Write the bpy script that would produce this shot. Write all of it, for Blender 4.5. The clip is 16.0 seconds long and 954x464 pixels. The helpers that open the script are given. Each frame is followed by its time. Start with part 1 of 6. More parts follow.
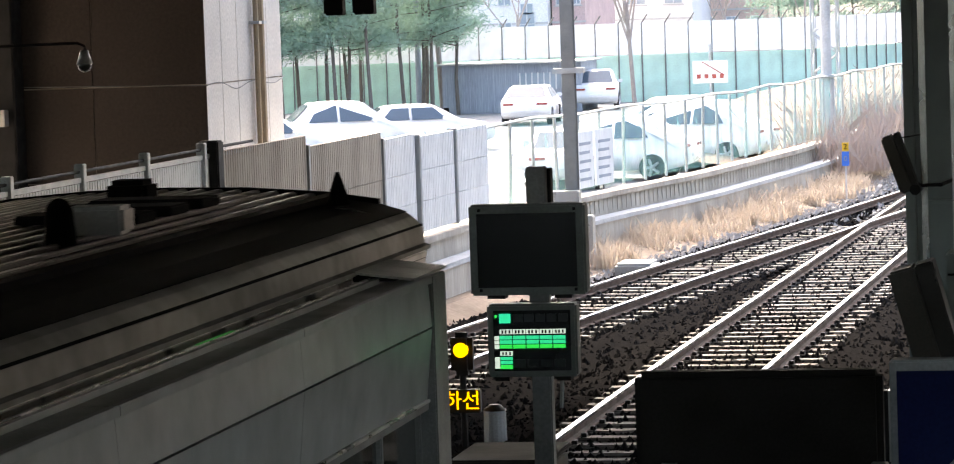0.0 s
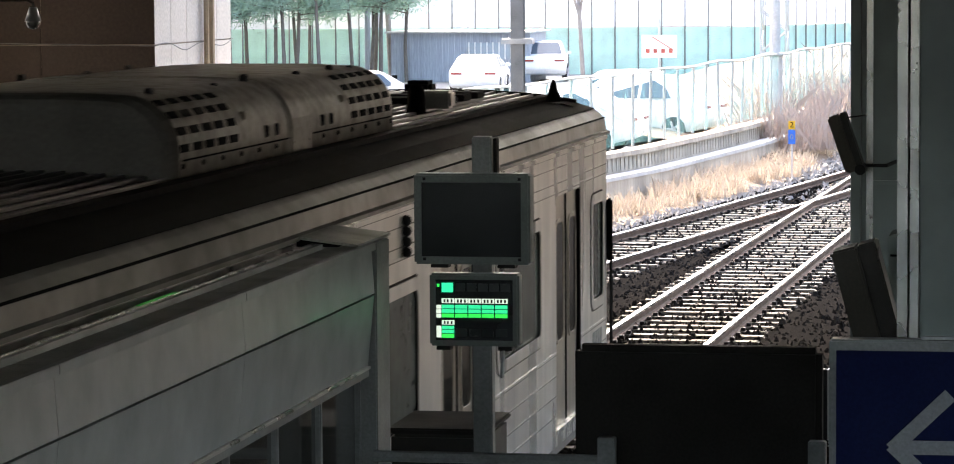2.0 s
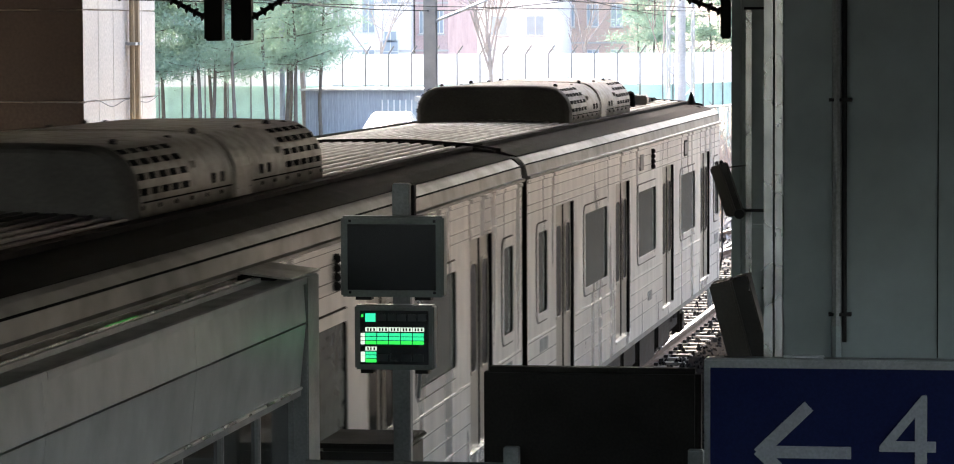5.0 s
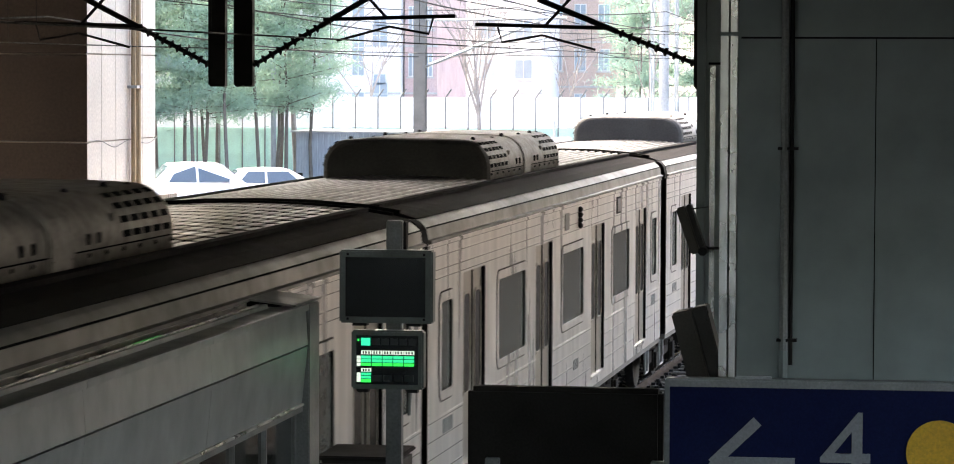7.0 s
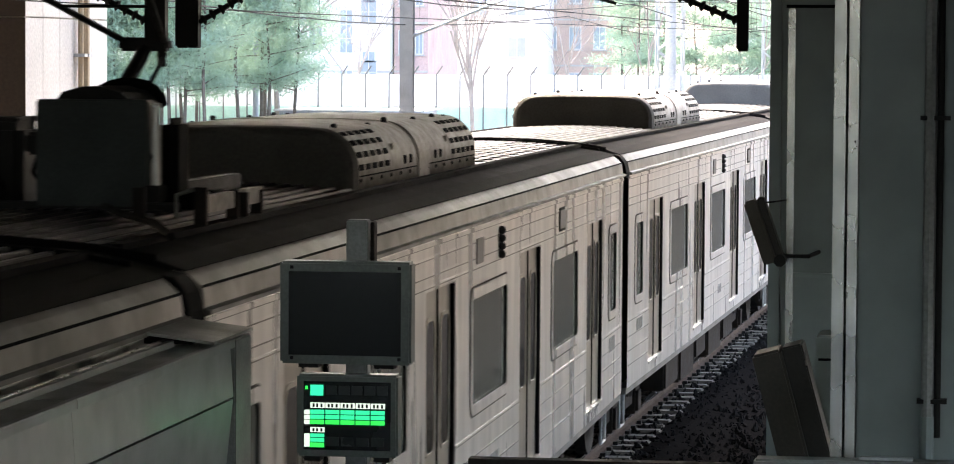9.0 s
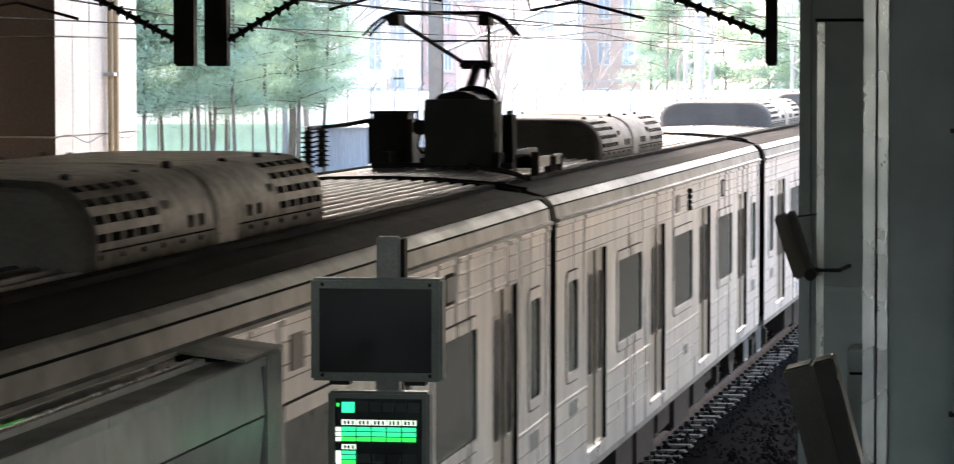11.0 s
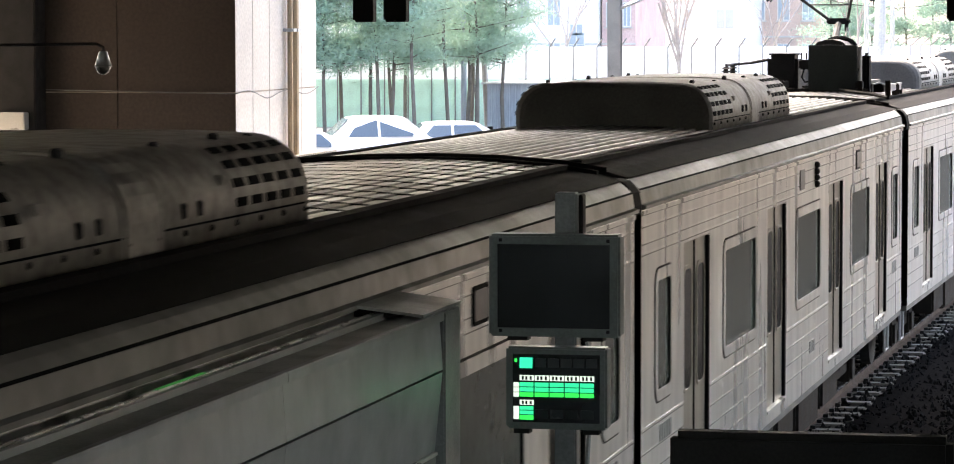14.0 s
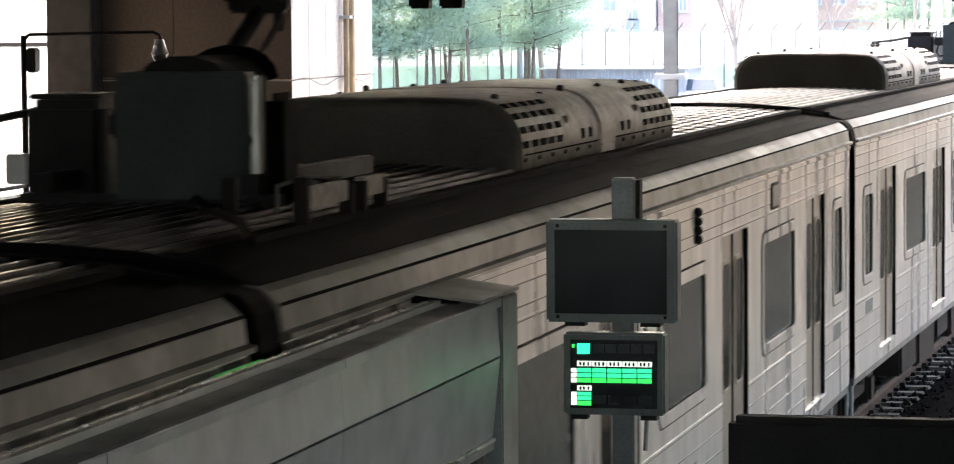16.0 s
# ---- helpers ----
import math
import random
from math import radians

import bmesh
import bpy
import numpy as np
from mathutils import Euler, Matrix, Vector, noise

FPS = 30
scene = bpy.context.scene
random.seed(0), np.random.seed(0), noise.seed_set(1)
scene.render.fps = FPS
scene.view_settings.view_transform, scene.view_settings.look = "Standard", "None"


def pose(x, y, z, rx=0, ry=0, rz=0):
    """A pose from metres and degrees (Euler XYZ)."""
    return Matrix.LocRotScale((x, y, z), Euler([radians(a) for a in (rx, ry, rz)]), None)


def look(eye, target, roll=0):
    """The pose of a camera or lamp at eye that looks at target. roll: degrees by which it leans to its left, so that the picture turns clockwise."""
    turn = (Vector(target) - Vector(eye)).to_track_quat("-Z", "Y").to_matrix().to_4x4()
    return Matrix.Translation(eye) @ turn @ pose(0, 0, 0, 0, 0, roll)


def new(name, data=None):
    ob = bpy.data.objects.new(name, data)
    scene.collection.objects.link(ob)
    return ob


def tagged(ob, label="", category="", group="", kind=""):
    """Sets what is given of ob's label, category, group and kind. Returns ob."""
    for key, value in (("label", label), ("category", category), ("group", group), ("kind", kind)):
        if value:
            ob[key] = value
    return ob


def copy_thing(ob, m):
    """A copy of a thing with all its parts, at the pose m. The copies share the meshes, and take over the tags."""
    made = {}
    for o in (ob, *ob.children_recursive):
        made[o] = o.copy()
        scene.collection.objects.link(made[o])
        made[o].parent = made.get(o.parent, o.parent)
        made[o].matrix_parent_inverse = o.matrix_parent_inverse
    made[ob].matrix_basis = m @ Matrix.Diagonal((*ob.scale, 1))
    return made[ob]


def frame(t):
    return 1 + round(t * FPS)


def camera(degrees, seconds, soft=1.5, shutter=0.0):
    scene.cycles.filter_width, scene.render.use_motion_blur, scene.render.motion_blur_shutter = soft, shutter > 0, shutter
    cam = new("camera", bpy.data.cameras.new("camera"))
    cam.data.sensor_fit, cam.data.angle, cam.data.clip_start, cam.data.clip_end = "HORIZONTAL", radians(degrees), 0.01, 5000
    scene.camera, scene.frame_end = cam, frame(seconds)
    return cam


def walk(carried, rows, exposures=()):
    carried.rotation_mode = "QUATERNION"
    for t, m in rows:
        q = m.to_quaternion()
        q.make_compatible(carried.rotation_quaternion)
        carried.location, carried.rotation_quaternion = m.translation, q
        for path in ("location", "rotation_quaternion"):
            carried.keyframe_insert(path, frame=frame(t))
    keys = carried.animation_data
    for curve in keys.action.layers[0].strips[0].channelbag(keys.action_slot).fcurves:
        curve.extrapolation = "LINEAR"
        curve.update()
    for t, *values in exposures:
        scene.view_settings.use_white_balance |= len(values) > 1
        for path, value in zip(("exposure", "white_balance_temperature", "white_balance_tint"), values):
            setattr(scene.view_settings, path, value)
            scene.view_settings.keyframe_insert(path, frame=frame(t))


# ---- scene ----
# camera: a long lens, carried by hand, drifting back and forth
LENS = 16.44
cam = camera(LENS, 16.0, soft=1.0, shutter=0.5)
PATH = [
    (0.0, 4.127, -2.096, 4.793, 11.241, -3.947, 1.962),
    (0.5, 4.127, -2.096, 4.793, 10.933, -3.855, 1.126),
    (1.0, 4.127, -2.096, 4.793, 10.706, -4.063, 0.823),
    (1.5, 4.127, -2.096, 4.793, 10.541, -4.388, 0.683),
    (2.0, 4.127, -2.096, 4.793, 10.394, -4.504, 0.341),
    (2.5, 4.127, -2.096, 4.793, 10.242, -4.449, 0.248),
    (3.0, 4.127, -2.096, 4.793, 10.018, -4.370, 0.275),
    (3.5, 4.153, -2.514, 4.810, 9.412, -4.248, 0.191),
    (4.0, 4.242, -2.922, 4.816, 9.085, -4.107, 0.491),
    (4.5, 4.414, -3.861, 4.827, 8.919, -3.702, 0.372),
    (5.0, 4.500, -4.399, 4.844, 8.870, -3.519, 0.252),
    (5.5, 4.586, -4.937, 4.862, 8.822, -3.336, 0.131),
    (6.0, 4.672, -5.476, 4.879, 8.773, -3.152, 0.011),
    (6.5, 4.759, -6.014, 4.896, 8.724, -2.969, -0.109),
    (7.0, 4.845, -6.552, 4.914, 8.675, -2.786, -0.229),
    (7.5, 4.270, -2.973, 4.803, 8.688, -3.028, -0.319),
    (8.0, 3.818, 0.003, 4.706, 8.756, -3.190, -0.505),
    (8.5, 3.818, 0.003, 4.706, 8.642, -3.152, -0.437),
    (9.0, 3.818, 0.003, 4.706, 8.529, -3.113, -0.369),
    (9.5, 3.818, 0.003, 4.706, 8.415, -3.074, -0.300),
    (10.0, 3.818, 0.003, 4.706, 8.301, -3.036, -0.232),
    (10.5, 3.818, 0.003, 4.706, 8.187, -2.997, -0.164),
    (11.0, 3.818, 0.003, 4.706, 9.030, -2.834, 0.043),
    (11.5, 3.818, 0.003, 4.706, 9.775, -2.781, 0.018),
    (12.0, 3.818, 0.003, 4.706, 10.740, -3.013, 0.061),
    (12.5, 3.818, 0.003, 4.706, 11.433, -3.110, -0.153),
    (13.0, 3.818, 0.003, 4.706, 11.910, -3.157, -0.100),
    (13.5, 3.818, 0.003, 4.706, 12.058, -3.482, -0.119),
    (14.0, 3.818, 0.003, 4.706, 12.125, -3.597, 0.080),
    (14.5, 3.818, 0.003, 4.706, 12.236, -3.753, -0.022),
    (15.0, 3.818, 0.003, 4.706, 12.254, -3.792, -0.031),
    (15.5, 3.818, 0.003, 4.706, 12.593, -3.725, 0.153),
    (16.0, 3.818, 0.003, 4.706, 13.091, -3.834, 0.427),
]
walk(cam, [(t, pose(x, y, z, 90 + p, r, w)) for t, x, y, z, w, p, r in PATH], exposures=((0.0, 2.42, 7180, 14), (1.5, 2.7, 7180, 14), (3.5, 2.82, 7180, 14), (8.0, 2.92, 7180, 14), (11.0, 3.15, 7180, 14), (12.0, 2.88, 7180, 14), (13.0, 2.95, 7180, 14), (15.0, 3.03, 7180, 14), (16.0, 3.3, 7180, 14)))

# world and sun: bright hazy spring day outside, a roofed station around the camera
world = bpy.data.worlds.new("sky")
scene.world = world
world.use_nodes = True
wn = world.node_tree
sky = wn.nodes.new("ShaderNodeTexSky")
sky.sky_type, sky.sun_disc = "NISHITA", False
sky.sun_elevation, sky.sun_rotation = radians(46), radians(-30)
sky.dust_density, sky.air_density, sky.ozone_density = 5.0, 1.0, 1.0
wn.nodes["Background"].inputs[1].default_value = 0.195
wn.links.new(sky.outputs[0], wn.nodes["Background"].inputs[0])
sun = new("sun", bpy.data.lights.new("sun", "SUN"))
sun.data.energy, sun.data.angle, sun.data.color = 0.95, radians(8), (1.0, 0.98, 0.95)
az, el = radians(-30), radians(46)
sun.matrix_world = look((0, 0, 40), Vector((0, 0, 40)) - Vector((math.sin(az) * math.cos(el), math.cos(az) * math.cos(el), math.sin(el))))


# ---------------------------------------------------------------- materials
def material(name, colour, rough=0.6, metal=0.0, spots=0.25, scale=3.0, bump=0.1, fine=60.0, streak=False, tint=None, coat=0.0, spec=0.5, vary=0.0):
    m = bpy.data.materials.new(name)
    m.use_nodes = True
    t = m.node_tree
    b = t.nodes["Principled BSDF"]
    b.inputs["Roughness"].default_value, b.inputs["Metallic"].default_value = rough, metal
    b.inputs["Coat Weight"].default_value = coat
    b.inputs["Specular IOR Level"].default_value = spec
    co = t.nodes.new("ShaderNodeTexCoord")
    mp = t.nodes.new("ShaderNodeMapping")
    mp.inputs["Scale"].default_value = (1, 1, 0.12) if streak else (1, 1, 1)
    t.links.new(co.outputs["Object"], mp.inputs[0])
    n1 = t.nodes.new("ShaderNodeTexNoise")
    n1.inputs["Scale"].default_value, n1.inputs["Detail"].default_value = scale, 6
    n2 = t.nodes.new("ShaderNodeTexNoise")
    n2.inputs["Scale"].default_value, n2.inputs["Detail"].default_value = fine, 4
    t.links.new(mp.outputs[0], n1.inputs[0])
    t.links.new((mp if streak else co).outputs[0 if streak else "Object"], n2.inputs[0])
    dark = tint or tuple(c * 0.45 for c in colour)
    ramp = t.nodes.new("ShaderNodeMapRange")
    ramp.inputs[1].default_value, ramp.inputs[2].default_value = 0.42, 0.72
    ramp.inputs[4].default_value = spots
    t.links.new(n1.outputs[0], ramp.inputs[0])
    mix = t.nodes.new("ShaderNodeMix")
    mix.data_type = "RGBA"
    mix.inputs[6].default_value, mix.inputs[7].default_value = (*colour, 1), (*dark, 1)
    t.links.new(ramp.outputs[0], mix.inputs[0])
    r2 = t.nodes.new("ShaderNodeMapRange")
    r2.inputs[1].default_value, r2.inputs[2].default_value, r2.inputs[3].default_value, r2.inputs[4].default_value = 0.3, 0.7, 0.82, 1.1
    t.links.new(n2.outputs[0], r2.inputs[0])
    mul = t.nodes.new("ShaderNodeMix")
    mul.data_type, mul.blend_type = "RGBA", "MULTIPLY"
    mul.inputs[0].default_value = 1.0
    t.links.new(mix.outputs[2], mul.inputs[6])
    t.links.new(r2.outputs[0], mul.inputs[7])
    out = mul.outputs[2]
    if vary:
        oi = t.nodes.new("ShaderNodeObjectInfo")
        r3 = t.nodes.new("ShaderNodeMapRange")
        r3.inputs[3].default_value, r3.inputs[4].default_value = 1 - vary, 1 + vary
        t.links.new(oi.outputs["Random"], r3.inputs[0])
        m3 = t.nodes.new("ShaderNodeMix")
        m3.data_type, m3.blend_type = "RGBA", "MULTIPLY"
        m3.inputs[0].default_value = 1.0
        t.links.new(out, m3.inputs[6])
        t.links.new(r3.outputs[0], m3.inputs[7])
        out = m3.outputs[2]
    t.links.new(out, b.inputs["Base Color"])
    rr = t.nodes.new("ShaderNodeMapRange")
    rr.inputs[1].default_value, rr.inputs[2].default_value = 0.3, 0.7
    rr.inputs[3].default_value, rr.inputs[4].default_value = max(0.02, rough - 0.1), min(1, rough + 0.1)
    t.links.new(n1.outputs[0], rr.inputs[0])
    t.links.new(rr.outputs[0], b.inputs["Roughness"])
    if bump:
        bp = t.nodes.new("ShaderNodeBump")
        bp.inputs["Strength"].default_value, bp.inputs["Distance"].default_value = bump, 0.02
        t.links.new(n2.outputs[0], bp.inputs["Height"])
        t.links.new(bp.outputs[0], b.inputs["Normal"])
    return m


def glow(name, colour, strength):
    m = bpy.data.materials.new(name)
    m.use_nodes = True
    b = m.node_tree.nodes["Principled BSDF"]
    b.inputs["Base Color"].default_value = (*[c * 0.5 for c in colour], 1)
    b.inputs["Emission Color"].default_value, b.inputs["Emission Strength"].default_value = (*colour, 1), strength
    return m


def sheer(name, colour, clear, rough=0.3):
    m = bpy.data.materials.new(name)
    m.use_nodes = True
    t = m.node_tree
    b = t.nodes["Principled BSDF"]
    b.inputs["Base Color"].default_value, b.inputs["Roughness"].default_value = (*colour, 1), rough
    tr = t.nodes.new("ShaderNodeBsdfTransparent")
    mx = t.nodes.new("ShaderNodeMixShader")
    n = t.nodes.new("ShaderNodeTexNoise")
    n.inputs["Scale"].default_value = 1.3
    r = t.nodes.new("ShaderNodeMapRange")
    r.inputs[1].default_value, r.inputs[2].default_value, r.inputs[3].default_value, r.inputs[4].default_value = 0.3, 0.7, clear - 0.15, clear + 0.15
    t.links.new(n.outputs[0], r.inputs[0])
    t.links.new(r.outputs[0], mx.inputs[0])
    t.links.new(b.outputs[0], mx.inputs[1])
    t.links.new(tr.outputs[0], mx.inputs[2])
    t.links.new(mx.outputs[0], t.nodes["Material Output"].inputs[0])
    return m


STEEL = material("brushed_stainless", (0.80, 0.77, 0.725), 0.32, 0.5, 0.25, 2.2, 0.26, 5, streak=True)
# Darker than STEEL: ceiling reflection and groove shade are put into the colour.
STEEL_CANT = material("shaded_stainless", (0.235, 0.228, 0.21), 0.52, 0.25, 0.6, 1.8, 0.12, 9, tint=(0.12, 0.114, 0.102), spec=0.12)
TRIM_STEEL = material("polished_trim", (0.62, 0.61, 0.58), 0.28, 0.8, 0.2, 3, 0.06, 4)
DOOR_STEEL = material("door_stainless", (0.42, 0.375, 0.31), 0.36, 0.4, 0.35, 2.0, 0.05, 20, streak=True)
RUBBER = material("black_rubber", (0.006, 0.006, 0.006), 0.85, 0, 0.3, 5, 0.1, spec=0.03)
ROOF_BLACK = material("sooty_roof_coating", (0.009, 0.009, 0.010), 0.85, 0, 0.5, 3, 0.2, 50, tint=(0.018, 0.016, 0.015), spec=0.02)
RIB_GREY = material("worn_roof_ribs", (0.050, 0.050, 0.048), 0.4, 0.0, 0.7, 2.5, 0.1, 40, tint=(0.022, 0.022, 0.022), spec=0.5)
AC_GREY = material("weathered_ac_cover", (0.40, 0.366, 0.32), 0.6, 0.05, 0.45, 9.0, 0.12, 30, tint=(0.07, 0.058, 0.047), spec=0.15)
# Same beige as the cover, darkened: station shade is put into the colour.
AC_END_SHADED = material("ac_end_panel", (0.165, 0.153, 0.136), 0.6, 0.0, 0.5, 2.0, 0.08, 40, spec=0.1)
# Near-black fill: the shade inside openings, gaps and seams as a colour.
SLOT = material("opening_shade", (0.008, 0.008, 0.008), 0.9, 0, 0.2, 5, 0, spec=0.03)
# Grey base lightened: bright reflections in the windows are put into the colour.
GLASS_DARK = material("tinted_glass_reflection_tone", (0.21, 0.215, 0.19), 0.05, 0, 0.6, 0.7, 0.0, 10, tint=(0.11, 0.115, 0.10), coat=0.0, spec=0.5)
GLASS_DOOR = material("door_glass", (0.045, 0.047, 0.042), 0.08, 0, 0.2, 1.0, 0.0, 10, coat=0.5, spec=0.8)
IRON = material("blackened_iron", (0.02, 0.019, 0.018), 0.7, 0.0, 0.4, 6, 0.15, spec=0.2)
SHIELD = material("dark_grey_shield", (0.038, 0.046, 0.043), 0.5, 0, 0.5, 2.5, 0.05, spec=0.2)
POLE = material("weathered_steel_pole", (0.20, 0.20, 0.185), 0.6, 0.1, 0.4, 4, 0.1)
MILKY = sheer("milky_fence_panel", (0.85, 0.86, 0.84), 0.3, 0.4)
BOGIE = material("dusty_underframe", (0.022, 0.019, 0.017), 0.8, 0.0, 0.5, 5, 0.2, tint=(0.05, 0.038, 0.03), spec=0.1)
SCREEN_GREY = material("grey_enamel", (0.20, 0.225, 0.205), 0.42, 0.1, 0.3, 3, 0.03)
SCREEN_OFF = material("switched_off_screen", (0.010, 0.013, 0.014), 0.22, 0, 0.3, 2, 0.0)
FACE_DIM = material("unlit_display_field", (0.030, 0.036, 0.034), 0.3, 0, 0.2, 4, 0.0)
PANEL = material("satin_aluminium_panel", (0.43, 0.445, 0.43), 0.42, 0.2, 0.06, 1.2, 0.0, 4, spec=0.3)
PANEL_TOP = material("dusty_header_top", (0.36, 0.365, 0.325), 0.5, 0.1, 0.6, 3, 0.08, tint=(0.19, 0.19, 0.16))
POST_GREY = material("grey_post_paint", (0.27, 0.28, 0.27), 0.45, 0.2, 0.35, 4, 0.04)
COLUMN = material("grey_green_column_cladding", (0.29, 0.335, 0.322), 0.45, 0.0, 0.15, 0.7, 0.0, 2.5, spec=0.3)
COLUMN_EDGE = material("pale_column_trim", (0.42, 0.415, 0.39), 0.35, 0.4, 0.15, 3, 0.01)
SPEAKER = material("khaki_speaker_box", (0.075, 0.064, 0.048), 0.6, 0, 0.3, 3, 0.05)
SPEAKER_SIDE = material("dark_speaker_side", (0.035, 0.03, 0.024), 0.6, 0, 0.3, 3, 0.05)
BOARD = material("matt_black_board", (0.042, 0.038, 0.034), 0.7, 0, 0.4, 3, 0.05, spec=0.08)
SIGN_BLUE = material("blue_sign_face", (0.0055, 0.011, 0.055), 0.6, 0, 0.15, 2, 0.0, spec=0.12)
SIGN_WHITE = material("white_sign_lettering", (0.28, 0.287, 0.287), 0.4, 0, 0.1, 3, 0.0)
SIGN_YELLOW = material("yellow_sign_disc", (0.75, 0.42, 0.02), 0.4, 0, 0.1, 3, 0.0)
# Pier faces: hall shade darkens the brown, daylight lifts the cream.
PIER_BROWN = material("shaded_pier_cladding", (0.066, 0.053, 0.045), 0.6, 0, 0.25, 0.8, 0.03, 20, vary=0.05, spec=0.12)
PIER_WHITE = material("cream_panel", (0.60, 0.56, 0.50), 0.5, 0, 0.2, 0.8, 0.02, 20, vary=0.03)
CONCRETE = material("weathered_concrete", (0.45, 0.40, 0.335), 0.85, 0, 0.7, 1.2, 0.25, 25, streak=True, spec=0.08)
CONCRETE_PALE = material("pale_concrete", (0.50, 0.495, 0.48), 0.8, 0, 0.35, 2, 0.15, 25, spec=0.08)
SLEEPER = material("concrete_sleeper", (0.21, 0.195, 0.175), 0.85, 0, 0.5, 4, 0.2, 30, vary=0.15, spec=0.05)
RAIL_TOP = material("polished_rail_head", (0.62, 0.62, 0.64), 0.18, 0.95, 0.2, 4, 0.02)
RAIL_SIDE = material("rusty_rail_web", (0.085, 0.055, 0.042), 0.8, 0.1, 0.5, 5, 0.2, spec=0.15)
# Oily stone and its bed, darkened further: the hall's shade is in both colours.
STONE = material("oily_shaded_ballast", (0.020, 0.0195, 0.019), 0.9, 0, 0.5, 6, 0.3, 40, spec=0.0)
STONE_BED = material("shaded_ballast_bed", (0.011, 0.0106, 0.0103), 0.95, 0, 0.5, 9, 0.6, 30, spec=0.0)
STONE_PALE = material("pale_crushed_stone", (0.33, 0.31, 0.29), 0.85, 0, 0.4, 6, 0.3, 40, spec=0.08)
ROOFING = material("station_roof_soffit", (0.12, 0.12, 0.115), 0.7, 0, 0.3, 0.5, 0.05)
PLATFORM = material("platform_paving", (0.30, 0.29, 0.27), 0.6, 0, 0.3, 1.5, 0.05)
ASPHALT = material("car_park_asphalt", (0.22, 0.225, 0.225), 0.85, 0, 0.4, 1.0, 0.2, 40, tint=(0.32, 0.32, 0.32), spec=0.08)
WHITE_PAINT = material("white_car_paint", (0.86, 0.865, 0.87), 0.25, 0.0, 0.08, 1, 0.0, coat=0.4)
CAR_GLASS = material("car_window_glass", (0.07, 0.095, 0.12), 0.06, 0, 0.1, 1, 0.0, coat=0.5)
TYRE = material("tyre_rubber", (0.02, 0.02, 0.02), 0.8, 0, 0.3, 5, 0.1)
ALLOY = material("wheel_alloy", (0.45, 0.46, 0.47), 0.35, 0.7, 0.2, 5, 0.02)
RED_LAMP = material("tail_lamp", (0.34, 0.06, 0.05), 0.2, 0, 0.1, 5, 0.0, coat=0.5)
BARRIER_BEIGE = material("beige_noise_barrier", (0.40, 0.335, 0.26), 0.65, 0, 0.45, 2, 0.1, 25, streak=True, vary=0.06)
BARRIER_WHITE = material("white_noise_barrier", (0.78, 0.775, 0.755), 0.5, 0.05, 0.2, 2, 0.05, 25, streak=True, vary=0.04)
FENCE_WHITE = material("white_fence_slat", (0.66, 0.66, 0.64), 0.5, 0.1, 0.2, 3, 0.05)
GALV = material("galvanised_steel", (0.46, 0.48, 0.48), 0.42, 0.6, 0.3, 5, 0.05)
# Green sheeting kept pale: outdoor haze is put into its colour.
GREEN_BANK = material("green_barrier_sheet", (0.52, 0.74, 0.63), 0.6, 0, 0.35, 1.2, 0.1, 20)
GREEN_NET = sheer("green_safety_net", (0.36, 0.80, 0.68), 0.79, 0.6)
CLEAR_PANEL = sheer("clear_barrier_panel", (0.86, 0.87, 0.87), 0.2, 0.3)
SHED = material("grey_corrugated_shed", (0.31, 0.345, 0.39), 0.6, 0.1, 0.3, 1.5, 0.1, 20, streak=True)
BARK = material("pine_bark", (0.13, 0.115, 0.10), 0.9, 0, 0.5, 6, 0.4)
# Pale teal needles: the haze before the pines is part of this colour.
NEEDLES = material("pine_needles", (0.30, 0.44, 0.355), 0.7, 0, 0.5, 0.5, 0.1, tint=(0.42, 0.48, 0.28))
def leafy(m, share):
    t = m.node_tree
    b = t.nodes["Principled BSDF"]
    tr = t.nodes.new("ShaderNodeBsdfTranslucent")
    col = b.inputs["Base Color"].links[0].from_socket
    t.links.new(col, tr.inputs[0])
    mx = t.nodes.new("ShaderNodeMixShader")
    mx.inputs[0].default_value = share
    t.links.new(b.outputs[0], mx.inputs[1])
    t.links.new(tr.outputs[0], mx.inputs[2])
    t.links.new(mx.outputs[0], t.nodes["Material Output"].inputs[0])


leafy(NEEDLES, 0.5)
BARE_TWIG = material("bare_twigs", (0.33, 0.29, 0.265), 0.9, 0, 0.4, 5, 0.2)
DRY_GRASS = material("dry_grass", (0.50, 0.42, 0.335), 0.85, 0, 0.5, 1.5, 0.1, tint=(0.36, 0.28, 0.21), spec=0.1)
leafy(DRY_GRASS, 0.35)
SCRUB = material("brown_scrub", (0.40, 0.32, 0.275), 0.9, 0, 0.5, 1.5, 0.1, tint=(0.48, 0.39, 0.32), spec=0.1)
EARTH = material("dry_earth", (0.24, 0.19, 0.145), 0.95, 0, 0.5, 0.6, 0.3, 10, spec=0.08)
WALL_WHITE = material("white_apartment_render", (0.74, 0.735, 0.73), 0.8, 0, 0.15, 0.3, 0.02, 10)
# Washed-out brick tones, with the haze of distance mixed in.
WALL_BRICK = material("orange_brick", (0.56, 0.42, 0.35), 0.85, 0, 0.3, 0.8, 0.05, 10)
